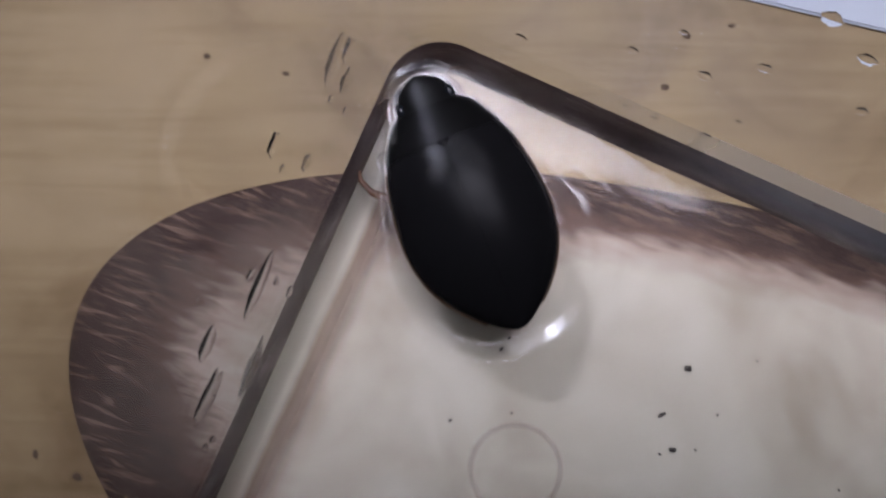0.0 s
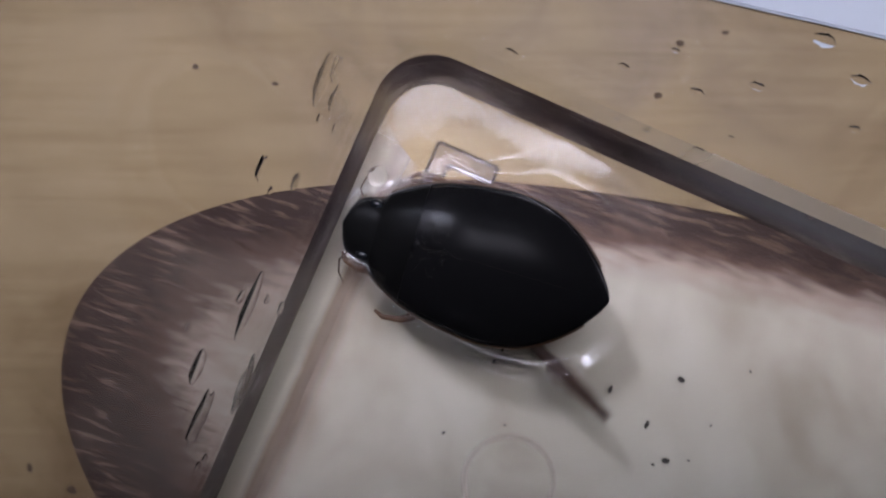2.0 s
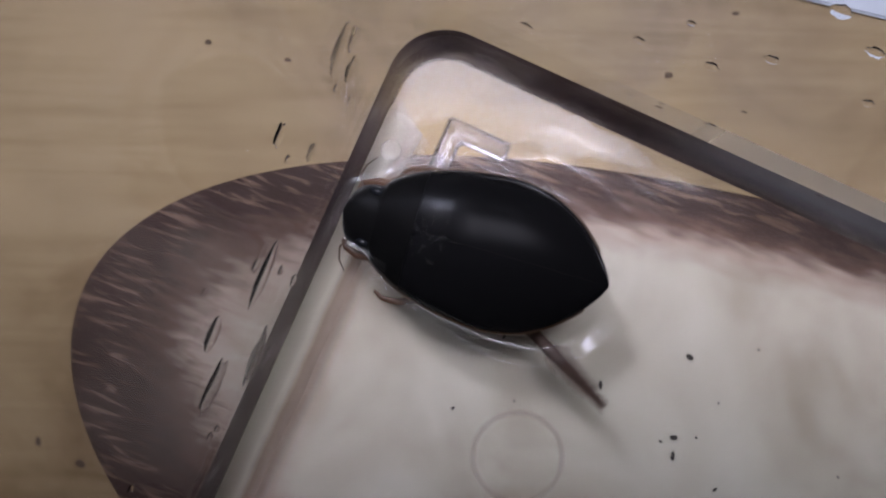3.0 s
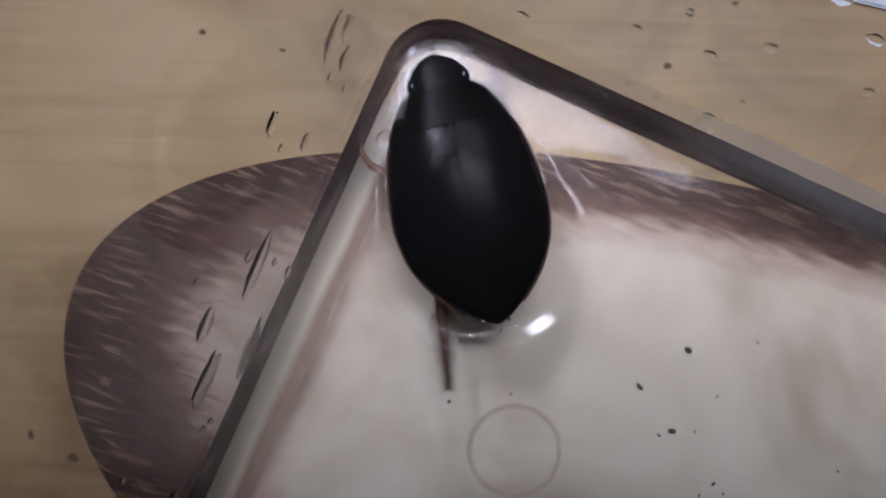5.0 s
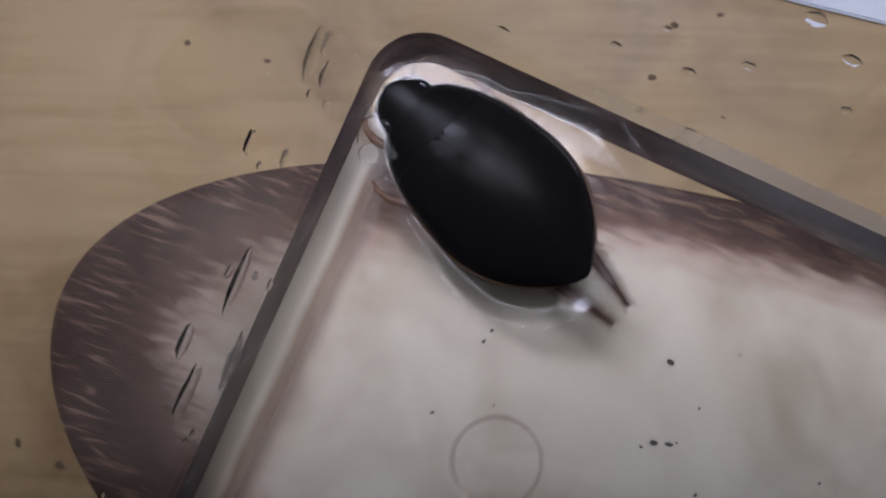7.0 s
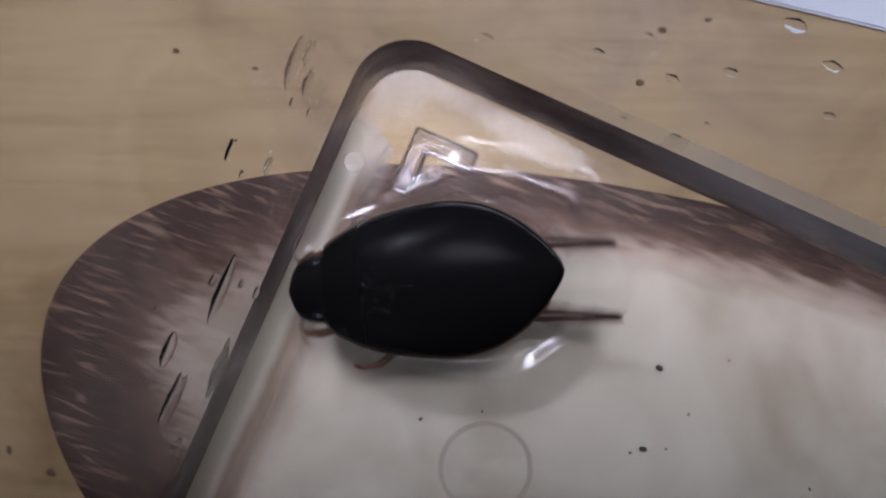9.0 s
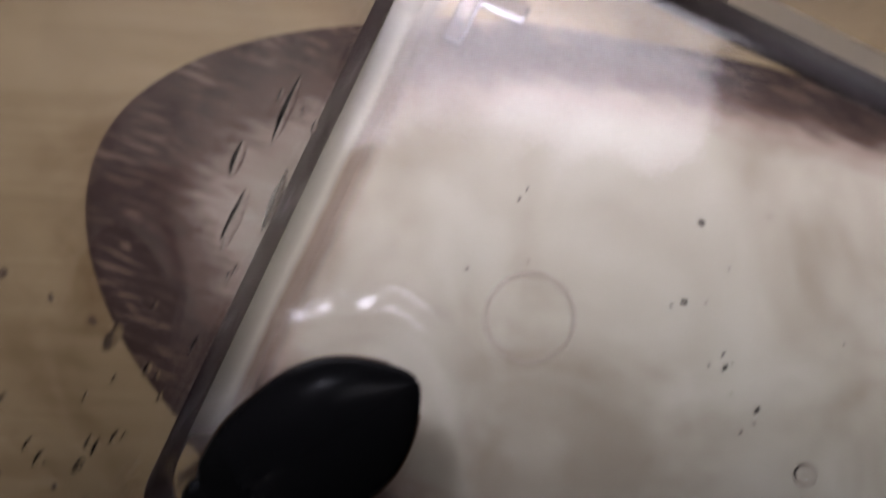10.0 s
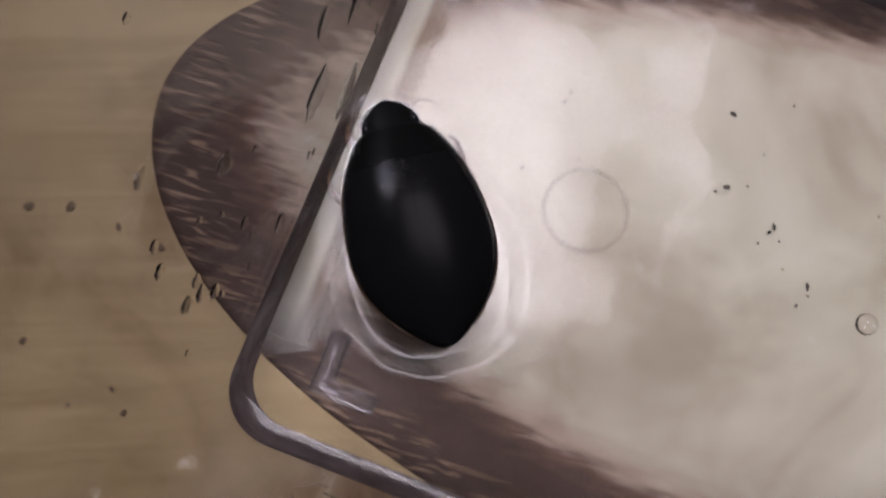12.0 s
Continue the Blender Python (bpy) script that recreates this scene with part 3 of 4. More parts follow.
def beetle():
    b = empty("diving_beetle")
    # underside
    bm = bmesh.new()
    rings = []
    for i in range(31):
        s = 0.004 + 0.985 * i / 30
        w = outline(s) * HALF * 0.985
        h = 0.0040 * math.sin(math.pi * min(1, 0.05 + 0.92 * s)) ** 0.7
        ring = []
        for k in range(20):
            t = 2 * math.pi * k / 20
            z = math.sin(t)
            ring.append((w * math.cos(t), (s - 0.5) * LEN, (z * h - 0.0003) if z < 0 else back(s, math.cos(t) * 0.98) * 0.8 - 0.0005))
        rings.append(ring)
    loft(bm, rings)
    bmesh.ops.recalc_face_normals(bm, faces=list(bm.faces))
    part("abdomen", bm, LEG, b, "dark brown underside")
    for side, x0, x1 in (("left", -1.0, -0.0012), ("right", 0.0012, 1.0)):
        bm = bmesh.new()
        shell_part(bm, 0.001, 0.735, x0, x1, n=44, m=18)
        part("wing_case", bm, SHELL, b)
        # amber edge of the wing case
        bm = bmesh.new()
        sg = -1 if side == "left" else 1
        pts, rad = [], []
        for i in range(30):
            s = 0.06 + 0.80 * i / 29
            pts.append((sg * outline(s) * HALF * 0.985, (s - 0.5) * LEN, 0.0001))
            rad.append((0.00026, 0.00018))
        tube(bm, pts, rad, 6)
        part("wing_margin", bm, AMBER, b, "thin amber edge")
    bm = bmesh.new()
    shell_part(bm, 0.728, 0.868, -1.0, 1.0, lift=0.00015, n=10, m=24)
    part("pronotum", bm, NECK, b)
    bm = bmesh.new()
    shell_part(bm, 0.862, 0.999, -1.0, 1.0, lift=-0.00005, n=14, m=20)
    head = part("head", bm, HEADBLACK, b)
    for sg in (-1, 1):
        bm = bmesh.new()
        bmesh.ops.create_uvsphere(bm, u_segments=14, v_segments=10, radius=0.0009)
        for v in bm.verts:
            v.co = Vector((sg * 0.0035 + v.co.x * 0.8, 0.4 * LEN + v.co.y * 1.2 - 0.0001, 0.0008 + v.co.z * 0.9))
        part("eye", bm, EYE, head)
        bm = bmesh.new()
        tube(bm, [(sg * 0.0036, 0.455 * LEN, 0), (sg * 0.0050, 0.478 * LEN, -0.0004), (sg * 0.0066, 0.470 * LEN, -0.0010), (sg * 0.0080, 0.440 * LEN, -0.0014)], [0.00016, 0.00014, 0.00012, 0.00006], 6)
        part("antenna", bm, AMBER, head, "thin amber antenna")
    # scutellum, the small triangle between the wing cases
    bm = bmesh.new()
    y = (0.728 - 0.5) * LEN
    z = dome(0.72) + 0.00002
    lo = [(-0.0011, y, z - 0.0003), (0, y - 0.0016, z - 0.0003), (0.0011, y, z - 0.0003)]
    hi = [(-0.0009, y, z + 0.00012), (0, y - 0.0013, z + 0.0001), (0.0009, y, z + 0.00012)]
    loft(bm, [lo, hi])
    bmesh.ops.recalc_face_normals(bm, faces=list(bm.faces))
    part("scutellum", bm, SHELL, b)
    legs = {}
    for sg, nm in ((-1, "left"), (1, "right")):
        # hind leg, an oar that turns about its hip; at rest it points straight back along -y
        hip = empty_mesh_leg("hind_leg", b, [((0, 0, 0), 0.0008), ((0, -0.0045, -0.0003), 0.0012), ((0, -0.0075, -0.0004), 0.0010)], [((0, -0.0072, -0.0004), 0.0008), ((0, -0.0118, -0.0006), 0.0009)], [((0, -0.0115, -0.0006), 0.0008), ((0, -0.0165, -0.0009), 0.0006), ((0, -0.0220, -0.0012), 0.00015)], sg, True)
        hip.location = (sg * 0.0050, -0.0040, -0.0032)
        legs["hind_" + nm] = hip
        mid = empty_mesh_leg("middle_leg", b, [((0, 0, 0), 0.0006), ((0, -0.004, 0), 0.0007)], [((0, -0.0038, 0), 0.0006), ((sg * 0.0010, -0.0064, -0.0003), 0.0005)], [((sg * 0.0009, -0.0062, -0.0003), 0.00045), ((sg * 0.0026, -0.0080, -0.0006), 0.00035), ((sg * 0.0040, -0.0084, -0.0010), 0.0002)], sg, False)
        mid.location = (sg * 0.0062, 0.0030, -0.0028)
        legs["middle_" + nm] = mid
        fr = empty_mesh_leg("front_leg", b, [((0, 0, 0), 0.0006), ((0, -0.003, 0), 0.0007)], [((0, -0.0028, 0), 0.0006), ((sg * 0.0010, -0.0050, -0.0003), 0.0006)], [((sg * 0.0009, -0.0048, -0.0003), 0.0006), ((sg * 0.0022, -0.0062, -0.0005), 0.0004), ((sg * 0.0034, -0.0064, -0.0006), 0.0002)], sg, False)
        fr.location = (sg * 0.0040, 0.0105, -0.0020)
        legs["front_" + nm] = fr
    tagged(b, "glossy black diving beetle with amber-edged wing cases, floating", "beetle")
    return b, legs


def empty_mesh_leg(name, parent, femur, tibia, tarsus, sg, oar):
    bm = bmesh.new()
    tube(bm, [p for p, _ in femur], [(r, r * 0.6) for _, r in femur], 8)
    skin = LEG if oar else FORELEG
    leg = part(name, bm, skin, parent, "dark brown oar-like leg" if oar else "amber brown jointed leg")
    bm = bmesh.new()
    tube(bm, [p for p, _ in tibia], [(r, r * 0.6) for _, r in tibia], 8)
    part("tibia", bm, skin, leg)
    bm = bmesh.new()
    tube(bm, [p for p, _ in tarsus], [(r, r * 0.5) for _, r in tarsus], 8)
    part("tarsus", bm, skin, leg)
    if oar:
        bm = bmesh.new()
        rng = random.Random(3)
        for i in range(80):
            y = -0.0098 - 0.0115 * i / 79
            for s2 in (-1, 1):
                L = 0.0030 * (1 - 0.55 * i / 79) * rng.uniform(0.6, 1.1)
                a = Vector((0, y, -0.0008))
                c = a + Vector((s2 * L * 0.75, -L * 0.9, rng.uniform(-0.0002, 0.0002)))
                tube(bm, [a, c], [0.00006, 0.00002], 3)
        part("swimming_hairs", bm, HAIR, leg, "fringe of brown swimming hairs")
    return leg


BEETLE, LEGS = beetle()


def film_material(name, rough, relief_height):
    # a clear film that only adds gloss
    m = bpy.data.materials.new(name)
    m.use_nodes = True
    t = m.node_tree
    t.nodes.clear()
    out = t.nodes.new("ShaderNodeOutputMaterial")
    mix = t.nodes.new("ShaderNodeMixShader")
    clear = t.nodes.new("ShaderNodeBsdfTransparent")
    gloss = t.nodes.new("ShaderNodeBsdfGlossy")
    gloss.inputs["Roughness"].default_value = rough
    fr = t.nodes.new("ShaderNodeFresnel")
    fr.inputs["IOR"].default_value = 1.5
    # small capillary ripples break the glints up
    co = t.nodes.new("ShaderNodeTexCoord")
    rip = t.nodes.new("ShaderNodeTexNoise")
    rip.inputs["Scale"].default_value = 420.0
    rip.inputs["Detail"].default_value = 1.0
    t.links.new(co.outputs["Object"], rip.inputs["Vector"])
    relief = t.nodes.new("ShaderNodeBump")
    relief.inputs["Strength"].default_value = 0.7
    relief.inputs["Distance"].default_value = relief_height
    t.links.new(rip.outputs[0], relief.inputs["Height"])
    t.links.new(relief.outputs[0], gloss.inputs["Normal"])
    t.links.new(fr.outputs[0], mix.inputs[0])
    t.links.new(clear.outputs[0], mix.inputs[1])
    t.links.new(gloss.outputs[0], mix.inputs[2])
    t.links.new(mix.outputs[0], out.inputs[0])
    return m


FILM = film_material("water_film", 0.17, 0.0001)
WETSPOT = film_material("water_spot_film", 0.08, 0.0001)


def meniscus():
    """The film of water that climbs the beetle's flanks."""
    bm = bmesh.new()
    rim = []
    n = 120

    def blunt(s):
        # the water's edge runs nearly straight across behind the tail
        return max(outline(s), (1 - ((0.42 - s) / 0.42) ** 3) ** (1 / 3) if s < 0.42 else 0)

    for k in range(n):
        # walk round the outline from the tail, up one side and down the other
        q = k / n * 2
        s, sg = (q, 1) if q <= 1 else (2 - q, -1)
        s = 0.5 - 0.5 * math.cos(math.pi * s)
        rim.append(Vector((sg * max(blunt(s), 0.02) * HALF, (s - 0.5) * LEN, 0)))
    rng = random.Random(8)
    rings = []
    wob = [1.0, 0.85, 0.8, 0.5, 0.4, 0.4, 0.5, 1.0, 0.9]
    # the water dips beside the flank, swells to a crest and falls off gently
    profile = [(-0.0006, 0.00010)]
    z = 0.00006
    for i in range(13):
        d = 0.0004 + 0.00024 * i
        z += 0.00024 * (0.0, 0.06, 0.20, 0.34, 0.42, 0.46, 0.48, 0.49, 0.50, 0.51, 0.50, 0.36, 0.16)[i]
        profile.append((d, z))
    top = z
    for i in range(1, 9):
        d2 = 0.0033 + 0.0006 * i
        profile.append((d2, top * (0.5 + 0.5 * math.cos(math.pi * i / 8)) + 0.00003))
    for d, z in profile:
        ring = []
        for k, p in enumerate(rim):
            t = (rim[(k + 1) % n] - rim[k - 1]).normalized()
            out = Vector((t.y, -t.x, 0))
            a = k / n * 9
            w = wob[int(a) % 9] * (1 - a % 1) + wob[(int(a) + 1) % 9] * (a % 1)
            s = p.y / LEN + 0.5
            low = min(1.0, max(0.0, (0.66 - s) / 0.36))
            size = (0.72 + 0.28 * w) * (0.25 + 0.75 * low)
            ring.append(p + out * d * (size * (1 + 0.10 * math.sin(k * 0.33) + 0.06 * math.sin(k * 0.8 + 1)) if d > 0 else 1) + Vector((0, 0, 0.00025 * (0.2 + 0.8 * low) + z * size)))
        rings.append(ring)
    loft(bm, rings, False, False)
    ob = mesh_object("water_meniscus", bm, FILM)
    ob.visible_shadow = False
    tagged(ob, "clear rim of water clinging round the floating beetle", "water")
    return ob


RIM = meniscus()


def wet_spots():
    """Thin spots of water left on the front of the beetle's back."""
    rng = random.Random(4)
    for k in range(40):
        if k < 5:
            # along the seam of the wing cases
            x, s, rx, ry = rng.uniform(-0.00025, 0.00025), 0.69 - 0.035 * k, 0.00022, 0.0007
        else:
            x, s, rx, ry = rng.gauss(-0.0007, 0.0014), rng.uniform(0.60, 0.725), rng.uniform(0.00015, 0.00045), rng.uniform(0.00012, 0.0003)
        bm = bmesh.new()
        turn = rng.uniform(0, 3.1) if k >= 5 else 0.0
        rings = []
        for q, h in ((1.0, -0.02), (0.9, 0.05), (0.7, 0.15), (0.45, 0.24), (0.2, 0.29), (0.04, 0.30)):
            ring = []
            for i in range(14):
                a = 2 * math.pi * i / 14
                ax, ay = q * rx * math.cos(a) * (1 + 0.25 * math.sin(2 * a + k)), q * ry * math.sin(a)
                px = x + ax * math.cos(turn) - ay * math.sin(turn)
                py = (s - 0.5) * LEN + ax * math.sin(turn) + ay * math.cos(turn)
                st = py / LEN + 0.5
                ring.append((px, py, back(st, px / (outline(st) * HALF)) + 0.00002 + (0.00015 if st > 0.728 else 0) + h * (rx + ry) * 0.8))
            rings.append(ring)
        loft(bm, rings, False, True)
        part("water_spot", bm, WETSPOT, BEETLE, "thin glinting spot of water").visible_shadow = False

    # a sheet of water caught in the notch between head and shoulder
    bm = bmesh.new()
    rows = []
    for i in range(9):
        f = i / 8
        y, z = (0.285 + 0.15 * f) * LEN, 0.0029 - 0.0009 * f + 0.0001 * math.sin(math.pi * f)
        mid, half = -0.0060 + 0.0014 * f, 0.0009 - 0.0003 * abs(2 * f - 1)
        rows.append([bm.verts.new((mid + half * q, y, z - 0.00012 * q * q)) for q in (-1, -0.5, 0, 0.5, 1)])
    for a, b in zip(rows, rows[1:]):
        for k in range(4):
            bm.faces.new((a[k], a[k + 1], b[k + 1], b[k]))
    part("water_spot", bm, WETSPOT, BEETLE, "thin glinting sheet of water").visible_shadow = False


wet_spots()


# ---------------------------------------------------------------- droplets, bubbles, crumbs
def droplet_mesh(name, seed):
    rng = random.Random(seed)
    bm = bmesh.new()
    n = 20
    wob = [1 + rng.uniform(-0.16, 0.16) for _ in range(n)]
    rings = []
    for r, h in ((1.0, 0.0), (0.96, 0.22), (0.82, 0.52), (0.58, 0.80), (0.3, 0.95), (0.08, 1.0)):
        rings.append([(r * math.cos(2 * math.pi * k / n) * (1 + (wob[k] - 1) * r), r * math.sin(2 * math.pi * k / n) * (1 + (wob[k] - 1) * r), h) for k in range(n)])
    loft(bm, rings)
    bm.normal_update()
    me = bpy.data.meshes.new(name)
    bm.to_mesh(me)
    bm.free()
    me.materials.append(DROP)
    for p in me.polygons:
        p.use_smooth = True
    return me


DROPS = [droplet_mesh("water_droplet", k) for k in range(4)]


def droplet(m, sx, sy, sz, k, group):
    ob = new("water_droplet", DROPS[k % 4])
    ob.matrix_basis = m @ Matrix.Diagonal((sx, sy, sz, 1))
    ob.visible_shadow = False
    tagged(ob, "small clear water droplet clinging to the box wall", "droplet", group)


def wall_droplets():
    # across the wall, height and length, in millimetres
    left_low = ((1.5, 3.0, 6.0), (1.7, 2.8, 3.1), (1.4, 2.5, 3.2), (1.1, 2.2, 0.6), (1.1, 2.7, 0.6), (0.3, 3.5, 3.0), (0.1, 3.1, 0.8), (0.3, 2.6, 2.2), (-1.3, 2.4, 8.3), (-1.2, 2.7, 1.7), (-1.2, 2.0, 1.3), (-1.3, 1.5, 1.8), (-2.1, 3.0, 4.3), (-2.8, 2.4, 7.8), (-2.4, 1.6, 8.2), (-1.6, 3.6, 1.0), (-3.4, 1.8, 1.0))
    left_high = ((-4.0, 6.3, 1.4), (-5.1, 5.1, 2.9), (-5.6, 4.4, 1.9), (-5.8, 3.1, 2.8), (-5.7, 2.6, 1.5), (-6.0, 3.2, 1.9), (-3.5, 1.9, 1.5), (-4.0, 3.3, 1.2), (-4.9, 3.4, 1.4), (-4.8, 2.8, 2.2), (-4.5, 1.9, 3.6), (-5.1, 3.8, 1.3), (-4.9, 2.5, 1.5), (-5.7, 3.3, 2.3), (-5.7, 2.8, 2.5), (-6.0, 3.3, 2.6), (-5.2, 2.2, 1.5), (-4.4, 3.8, 3.9), (-5.8, 4.1, 2.4), (-6.5, 2.8, 0.8))
    far = ((-0.2, 2.0, 1.6), (1.1, 2.6, 1.4), (2.0, 2.7, 1.8), (2.5, 3.2, 1.7), (2.7, 4.2, 2.3), (3.3, 3.9, 2.2), (3.7, 3.2, 1.4), (2.5, 1.7, 1.6), (2.7, 2.2, 0.6), (1.8, 1.7, 0.6), (1.4, 1.6, 0.8), (1.8, 1.6, 1.1), (4.3, 1.3, 1.2), (1.5, 3.2, 1.0))
    rng = random.Random(5)
    for k, (v, z, L) in enumerate(left_low + left_high):
        # local x runs along the wall, y up its slope, z into the box
        u = -0.0168 - 0.271 * (z * 0.01 - 0.012) + WALL
        up = Vector((-0.271, 0, 1)).normalized()
        side = Vector((0, 1, 0))
        m = Matrix((side, up, side.cross(up))).transposed().to_4x4()
        m.translation = (u, v * 0.01, z * 0.01)
        a = L * 0.0005 if L > 4 else max(L, 1.0) * (0.0005 if k < 17 else 0.0004)
        droplet(BOX @ m @ pose(0, 0, 0, 0, 0, rng.uniform(4, 22)), a, min(a * 0.8, 0.0016) * rng.uniform(0.8, 1.15), 0.0004 + 0.10 * min(a, 0.0016), k, "droplets on the box wall")
    for k, (u, z, L) in enumerate(far):
        v = 0.0268 + 0.42 * (z * 0.01 - 0.012) - WALL
        up = Vector((0, 0.42, 1)).normalized()
        side = Vector((1, 0, 0))
        m = Matrix((side, up, side.cross(up))).transposed().to_4x4()
        m.translation = (u * 0.01, v, z * 0.01)
        a = max(L, 0.8) * 0.0005
        droplet(BOX @ m @ pose(0, 0, 0, 0, 0, rng.uniform(-10, 10)), a, a * rng.uniform(0.6, 0.9), 0.0003 + 0.2 * a, k, "droplets on the box wall")

    for k in range(22):
        u, z = rng.uniform(-0.006, 0.045), rng.uniform(0.0145, 0.027)
        up = Vector((0, -0.42, 1)).normalized()
        side = Vector((-1, 0, 0))
        m = Matrix((side, up, side.cross(up))).transposed().to_4x4()
        m.translation = (u, -0.0728 - 0.42 * (z - 0.012) + WALL, z)
        a = rng.uniform(0.0006, 0.0014)
        droplet(BOX @ m @ pose(0, 0, 0, 0, 0, rng.uniform(-8, 8)), a, rng.uniform(0.0002, 0.0004), 0.0003, k, "droplets on the box wall")


wall_droplets()


def crumb_mesh(name, seed, mat):
    rng = random.Random(seed)
    bm = bmesh.new()
    bmesh.ops.create_icosphere(bm, subdivisions=1, radius=1.0)
    for v in bm.verts:
        v.co *= rng.uniform(0.6, 1.15)
        v.co.z = max(v.co.z, -0.6)
    me = bpy.data.meshes.new(name)
    bm.to_mesh(me)
    bm.free()
    me.materials.append(mat)
    return me


CRUMBS = [crumb_mesh("crumb", k, SPECK) for k in range(3)] + [crumb_mesh("crumb", 9, GREENSPECK)] + [crumb_mesh("crumb", 20 + k, BROWN_SPOT) for k in range(3)]


def crumbs():
    rng = random.Random(12)
    floor_spots = ((9.7, -11.9), (8.5, -13.5), (44.8, -14.6), (37.0, -36.2), (39.0, -34.6), (42.0, -45.9), (44.0, -44.6), (40.4, -40.3), (10.1, -22.6), (39.3, -22.3), (31.2, -28.0), (32.9, -27.4), (36.2, -27.3), (1.5, -23.8), (34.9, -15.8), (40.4, -36.0), (56.4, -32.5))
    for k, (x, y) in enumerate(floor_spots):
        ob = new("crumb", CRUMBS[3 if k == 7 else k % 3])
        r = rng.uniform(0.22, 0.42) if k not in (11, 14) else rng.uniform(0.45, 0.6)
        ob.matrix_basis = pose(x * MM, y * MM, 0.0020 + r * 0.3 * MM, 0, 0, rng.uniform(0, 360)) @ Matrix.Diagonal((r * 1.3 * MM, r * 0.8 * MM, r * 0.5 * MM, 1))
        tagged(ob, "tiny dark crumb of debris on the box floor" if k != 7 else "tiny olive crumb of debris on the box floor", "crumb", "debris in the box")
    # the last flat spot stands in for a wall droplet's shadow on the wood
    table_spots = ((-67.5, -27.0), (-73.7, -26.8), (-60.2, -30.5), (-54.0, -33.8), (-36.2, 28.8), (42.3, 34.8), (35.7, 33.2), (-73.5, -47.2), (-60.5, -54.7), (-58.6, -58.5), (-66.8, -56.8), (-24.4, 26.4), (32.5, 25.4))
    for k, (x, y) in enumerate(table_spots):
        ob = new("crumb", CRUMBS[4 + k % 3])
        r = rng.uniform(0.7, 1.2) if k < 4 else rng.uniform(0.45, 0.8)
        ob.matrix_basis = pose(x * MM, y * MM, -0.0006 + r * 0.12 * MM, 0, 0, rng.uniform(0, 360)) @ Matrix.Diagonal((r * MM, r * 0.8 * MM, r * 0.2 * MM, 1))
        tagged(ob, "tiny flat dark spot on the wooden table", "crumb", "crumbs on the table")


crumbs()


def drifting_crumb(seed):
    """A larger crumb that the beetle's strokes push about over the bottom."""
    bm = bmesh.new()
    rng = random.Random(seed)
    for dx, dy, r in ((0, 0, 0.42), (0.42, 0.2, 0.27), (-0.3, -0.24, 0.22)):
        g = bmesh.ops.create_icosphere(bm, subdivisions=1, radius=r * MM)
        for v in g["verts"]:
            v.co = Vector((v.co.x * rng.uniform(0.8, 1.3) + dx * MM, v.co.y * rng.uniform(0.7, 1.0) + dy * MM, v.co.z * 0.5))
    ob = mesh_object("crumb", bm, SPECK, smooth=False)
    tagged(ob, "ragged dark crumb of debris drifting over the box floor", "crumb", "debris in the box")
    return ob


DRIFT = [drifting_crumb(31), drifting_crumb(47)]
# seconds, place over the bottom in millimetres
DRIFT_ROWS = (
    ((0, 34.8, -15.7), (0.5, 32.9, -14.1), (3, 22.4, -20.1), (5, 28.3, -21.2), (10, 39.3, -36.5), (10.5, 38.6, -36.1), (11, 40.0, -33.9), (11.5, 40.0, -34.1), (12, 39.7, -33.7)),
    ((0, 31.3, -22.4), (0.5, 29.8, -22.4), (1, 29.4, -22.0), (1.5, 29.5, -20.4), (3, 32.8, -30.0), (10, 44.3, -42.5), (10.5, 44.0, -43.1), (11, 43.9, -43.1), (11.5, 44.0, -43.0), (12, 44.0, -43.1)),
)


def bubble(x, y, r, label, mat):
    bm = bmesh.new()
    bmesh.ops.create_uvsphere(bm, u_segments=24, v_segments=16, radius=r * MM)
    for v in bm.verts:
        v.co.z *= 0.8
    ob = mesh_object("water_bead", bm, mat)
    ob.matrix_basis = pose(x * MM, y * MM, WATER_Z + r * 0.35 * MM)
    ob.visible_shadow = False
    tagged(ob, label, "water bead")


bubble(48.2, -49.7, 1.6, "round clear water bead resting on the water surface", BEAD)
bubble(-7.6, 11.9, 1.4, "small clear water bead beside the box wall", DROP)



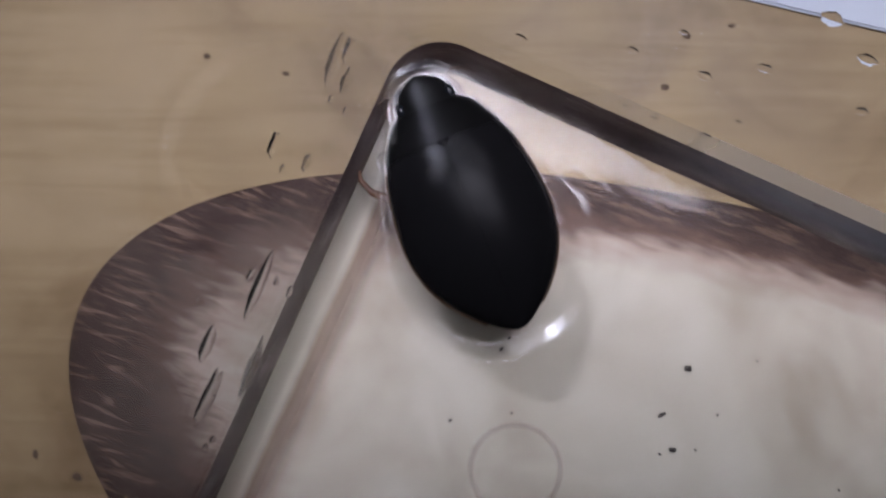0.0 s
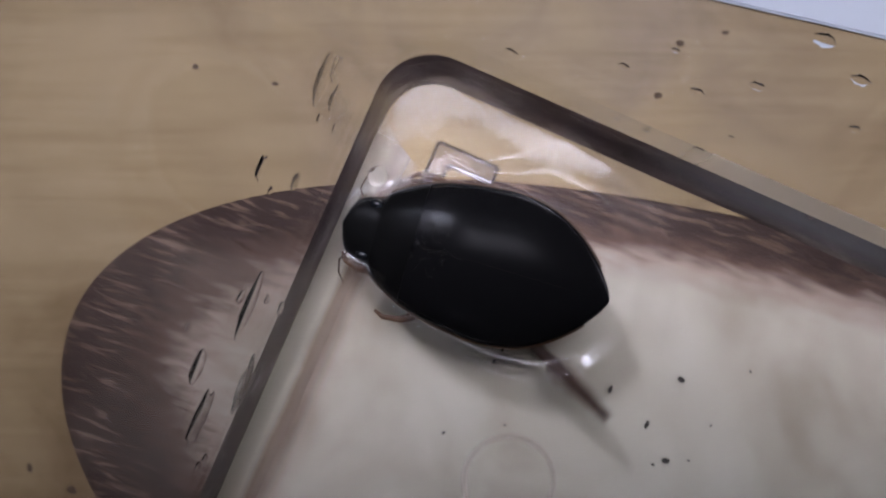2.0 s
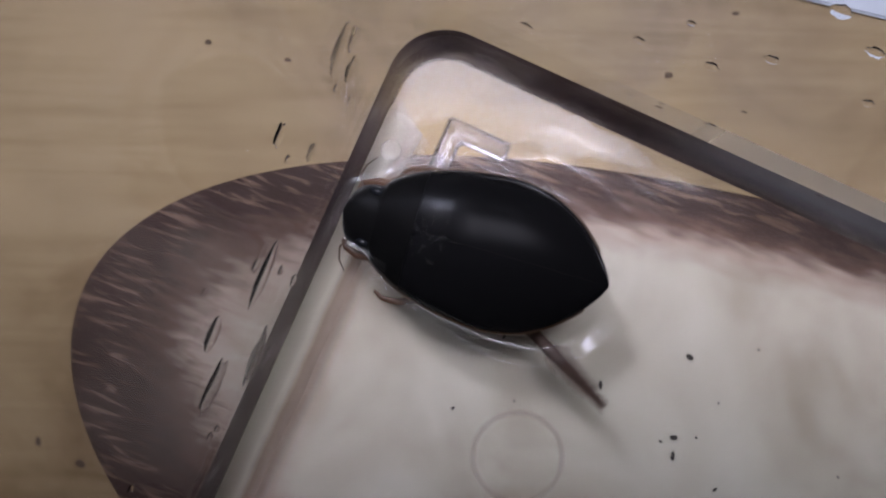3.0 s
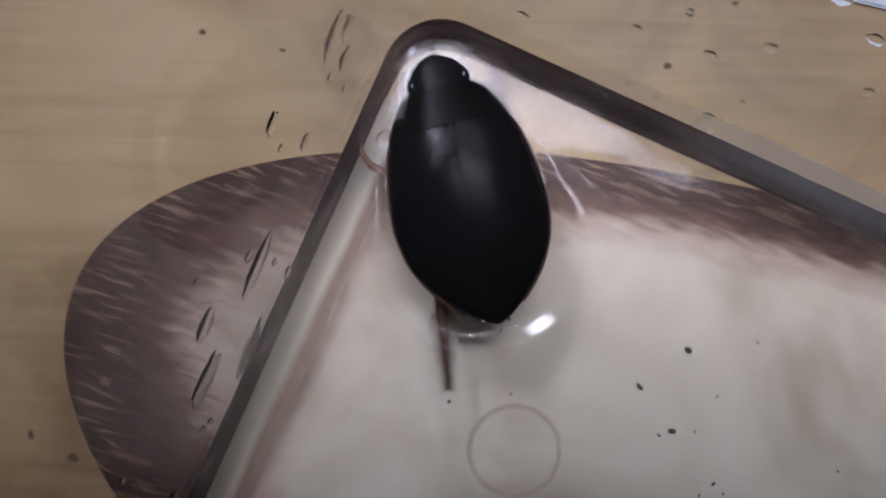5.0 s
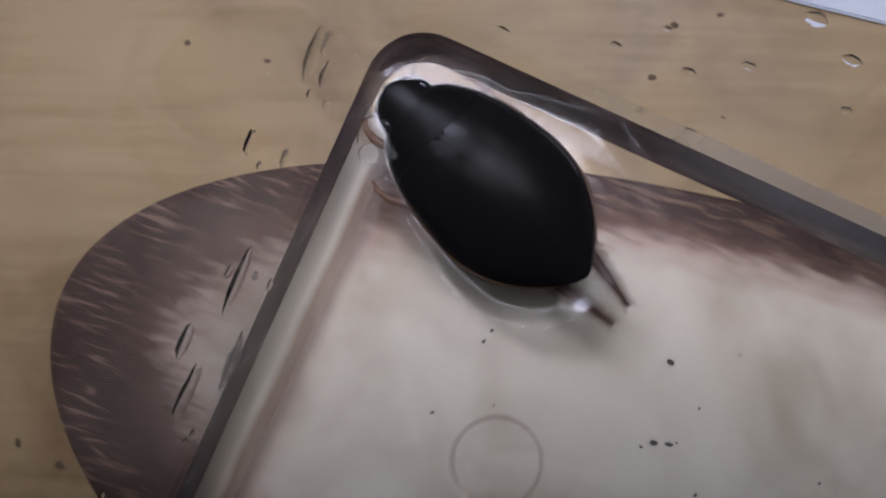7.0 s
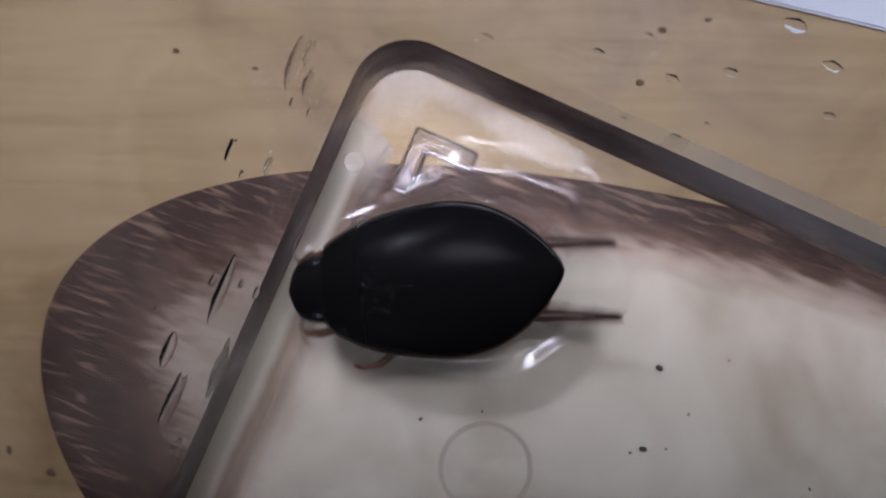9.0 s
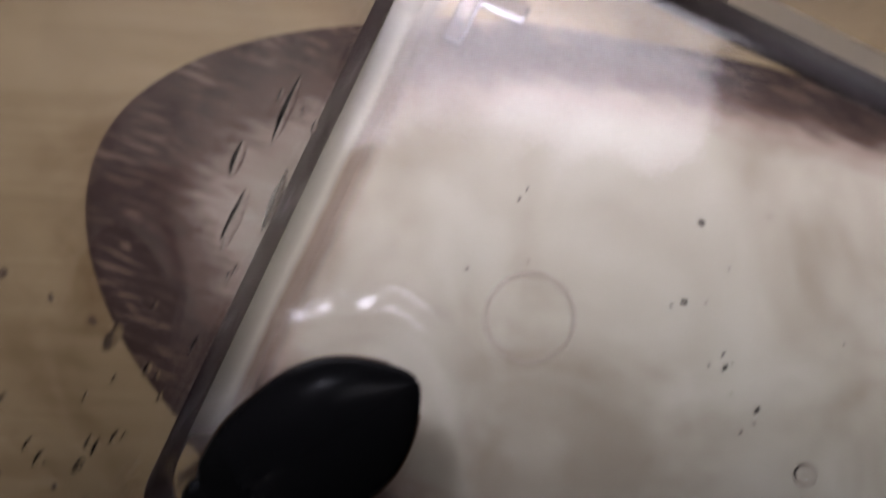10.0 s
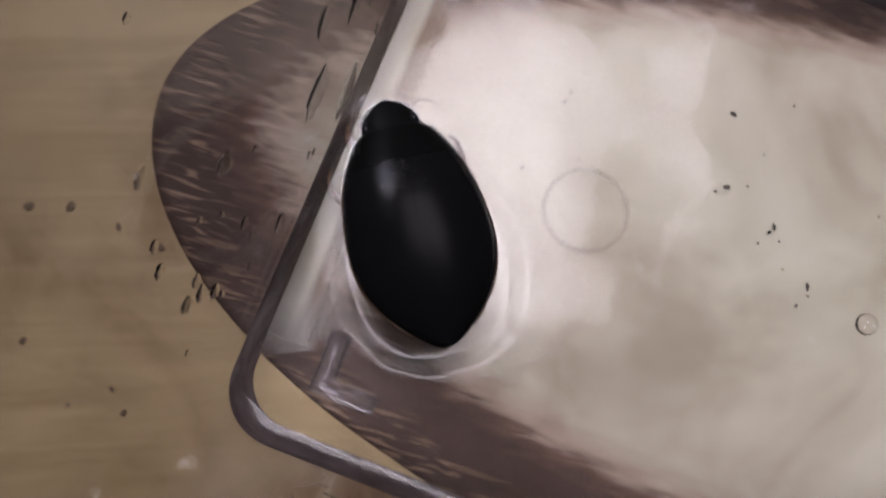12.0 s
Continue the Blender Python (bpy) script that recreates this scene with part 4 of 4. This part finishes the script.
def smartphone():
    """The filming phone, a hand's breadth over the box; its lens looks down its own -z, body behind it."""
    phone = empty("smartphone")
    x0, x1, y0, y1, z0 = -0.055, 0.107, -0.055, 0.022, 0.008
    bm = bmesh.new()
    loft(bm, [rounded(x0 + i, x1 - i, y0 + i, y1 - i, 0.010 - i, z) for i, z in ((0.0006, z0), (0.0, z0 + 0.0008), (0.0, z0 + 0.0072), (0.0006, z0 + 0.008))])
    part("frame", bm, PHONE_METAL, phone, "dark metal frame")
    bm = bmesh.new()
    loft(bm, [rounded(x0 + 0.001, x1 - 0.001, y0 + 0.001, y1 - 0.001, 0.009, z) for z in (z0 - 0.0003, z0 + 0.0002)])
    part("back_panel", bm, PHONE_GLASS, phone, "black glass back")
    bm = bmesh.new()
    loft(bm, [rounded(-0.014, 0.026, -0.012, 0.012, 0.006, z) for z in (z0 - 0.0016, z0 - 0.0003)])
    bump_part = part("camera_bump", bm, PHONE_METAL, phone, "raised camera plate")
    for x in (0.0, 0.015):
        bm = bmesh.new()
        loft(bm, [[(x + r * math.cos(2 * math.pi * k / 24), r * math.sin(2 * math.pi * k / 24), z) for k in range(24)] for r, z in ((0.0052, z0 - 0.0016), (0.0052, z0 - 0.0022), (0.0044, z0 - 0.0022), (0.0040, z0 - 0.0019))])
        part("lens", bm, LENS, bump_part, "dark round lens")
    tagged(phone, "black smartphone held flat above the plastic box", "smartphone")
    return phone


PHONE = smartphone()

BEETLE_ROWS = [
    (0, 0.0032, 0.0068, 24),
    (0.4, 0.0026, 0.0046, 15),
    (0.5, 0.0032, 0.0056, 25),
    (0.8, 0.0057, 0.0058, 33),
    (1, 0.0048, 0.0049, 33),
    (1.2, 0.0048, 0.0042, 40),
    (1.5, 0.0078, 0.0048, 68),
    (2, 0.0054, 0.0008, 74),
    (2.5, 0.0059, 0.0002, 82),
    (3, 0.0038, -0.0008, 75),
    (3.2, 0.0045, -0.0021, 65),
    (4.8, 0.0025, 0.0035, 17),
    (5, 0.0028, 0.0058, 15),
    (5.2, 0.0065, 0.0068, 36),
    (5.5, 0.0064, 0.0057, 36),
    (6, 0.0054, 0.0067, 38),
    (6.5, 0.0072, 0.0059, 39),
    (7, 0.0079, 0.0087, 48),
    (7.2, 0.0095, 0.0080, 48),
    (8.8, 0.0018, -0.0046, 82),
    (9, 0.0021, -0.0037, 96),
    (9.2, -0.0021, -0.0068, 121),
    (9.4, -0.0082, -0.0167, 133),
    (9.5, -0.0110, -0.0237, 127),
    (9.8, -0.0195, -0.0382, 133),
    (10, -0.0201, -0.0489, 124),
    (10.2, -0.0191, -0.0489, 108),
    (10.5, -0.0202, -0.0519, 97),
    (10.8, -0.0174, -0.0513, 83),
    (11, -0.0176, -0.0530, 74),
    (11.2, -0.0176, -0.0511, 64),
    (11.5, -0.0157, -0.0517, 55),
    (11.8, -0.0149, -0.0396, 26),
    (12, -0.0153, -0.0334, 13),
]

# seconds, spread of the left and the right hind leg in degrees from straight back
STROKES = [
    (0, 184, 184), (0.1, 100, 184), (0.2, 35, 184), (0.3, 25, 140), (0.4, 15, 97), (0.6, 22, 70), (0.7, 10, 30), (0.8, 0, 2), (1, -5, 4), (1.1, 15, 60),
    (1.2, 34, 120), (1.3, 48, 170), (1.4, 58, 150), (1.5, 40, 97), (1.6, 24, 51), (1.7, 97, 110), (1.8, 170, 170), (1.9, 97, 184), (2, 28, 184), (2.2, 20, 170),
    (2.4, 40, 150), (2.5, 66, 80), (2.6, 30, 9), (2.7, 38, 90), (2.8, 46, 170), (3, 30, 184), (3.2, 45, 170), (3.6, 80, 97), (4, 150, 60), (4.4, 80, 60), (4.8, 0, 26),
    (4.9, 5, 100), (5, 9, 170), (5.1, 60, 184), (5.2, 120, 110), (5.3, 184, 45), (5.4, 184, -5), (5.5, 97, -8), (5.6, 16, -8), (5.8, 6, -8), (5.9, 90, 80),
    (6, 170, 160), (6.1, 110, 110), (6.2, 57, 67), (6.3, 90, 120), (6.4, 150, 184), (6.6, 184, 184), (6.8, 150, 110), (6.9, 70, 40), (7, -8, -10), (7.2, 12, -8),
    (7.6, 80, 70), (8, 150, 150), (8.4, 80, 80), (8.8, 0, 0), (9, 6, -6), (9.2, 70, -8), (9.35, 140, 15), (9.5, 184, 36), (9.6, 184, 55), (9.7, 184, 110), (9.8, 184, 184),
    (10.2, 184, 150), (10.3, 110, 90), (10.4, 60, 53), (10.5, 12, 18), (10.6, 8, 36), (10.8, 6, 19), (11, 6, 16), (11.1, 60, 15), (11.2, 140, 16), (11.3, 184, 80), (11.4, 184, 150),
    (11.5, 184, 90), (11.6, 184, 32), (11.7, 184, 110), (11.8, 184, 184), (12, 184, 184),
]


def motions():
    walk(PHONE, PATH)
    for ob, rows in zip(DRIFT, DRIFT_ROWS):
        walk(ob, [(t, pose(x * MM, y * MM, 0.0024, 0, 0, 20 * t)) for t, x, y in rows])
    walk(BEETLE, [(t, pose(x, y, WATER_Z + 0.0002, -3, 0, a)) for t, x, y, a in BEETLE_ROWS])
    walk(RIM, [(t, pose(x, y, WATER_Z, 0, 0, a)) for t, x, y, a in BEETLE_ROWS])
    walk(LEGS["hind_left"], [(t, pose(-0.0050, -0.0040, -0.0032, 0, 0, -a)) for t, a, b in STROKES])
    walk(LEGS["hind_right"], [(t, pose(0.0050, -0.0040, -0.0032, 0, 0, b)) for t, a, b in STROKES])
    for side, sg in (("left", -1), ("right", 1)):
        walk(LEGS["middle_" + side], [(t, pose(sg * 0.0062, 0.0030, -0.0028, 0, 0, sg * (138 + 14 * sg + 10 * math.sin(5 * t + sg)))) for t in (0, 1, 2, 3, 4, 5, 6, 7, 8, 9, 10, 11, 12)])
        walk(LEGS["front_" + side], [(t, pose(sg * 0.0040, 0.0105, -0.0020, 0, 0, sg * (158 + 8 * sg + 8 * math.sin(4 * t - sg)))) for t in (0, 1, 2, 3, 4, 5, 6, 7, 8, 9, 10, 11, 12)])


motions()
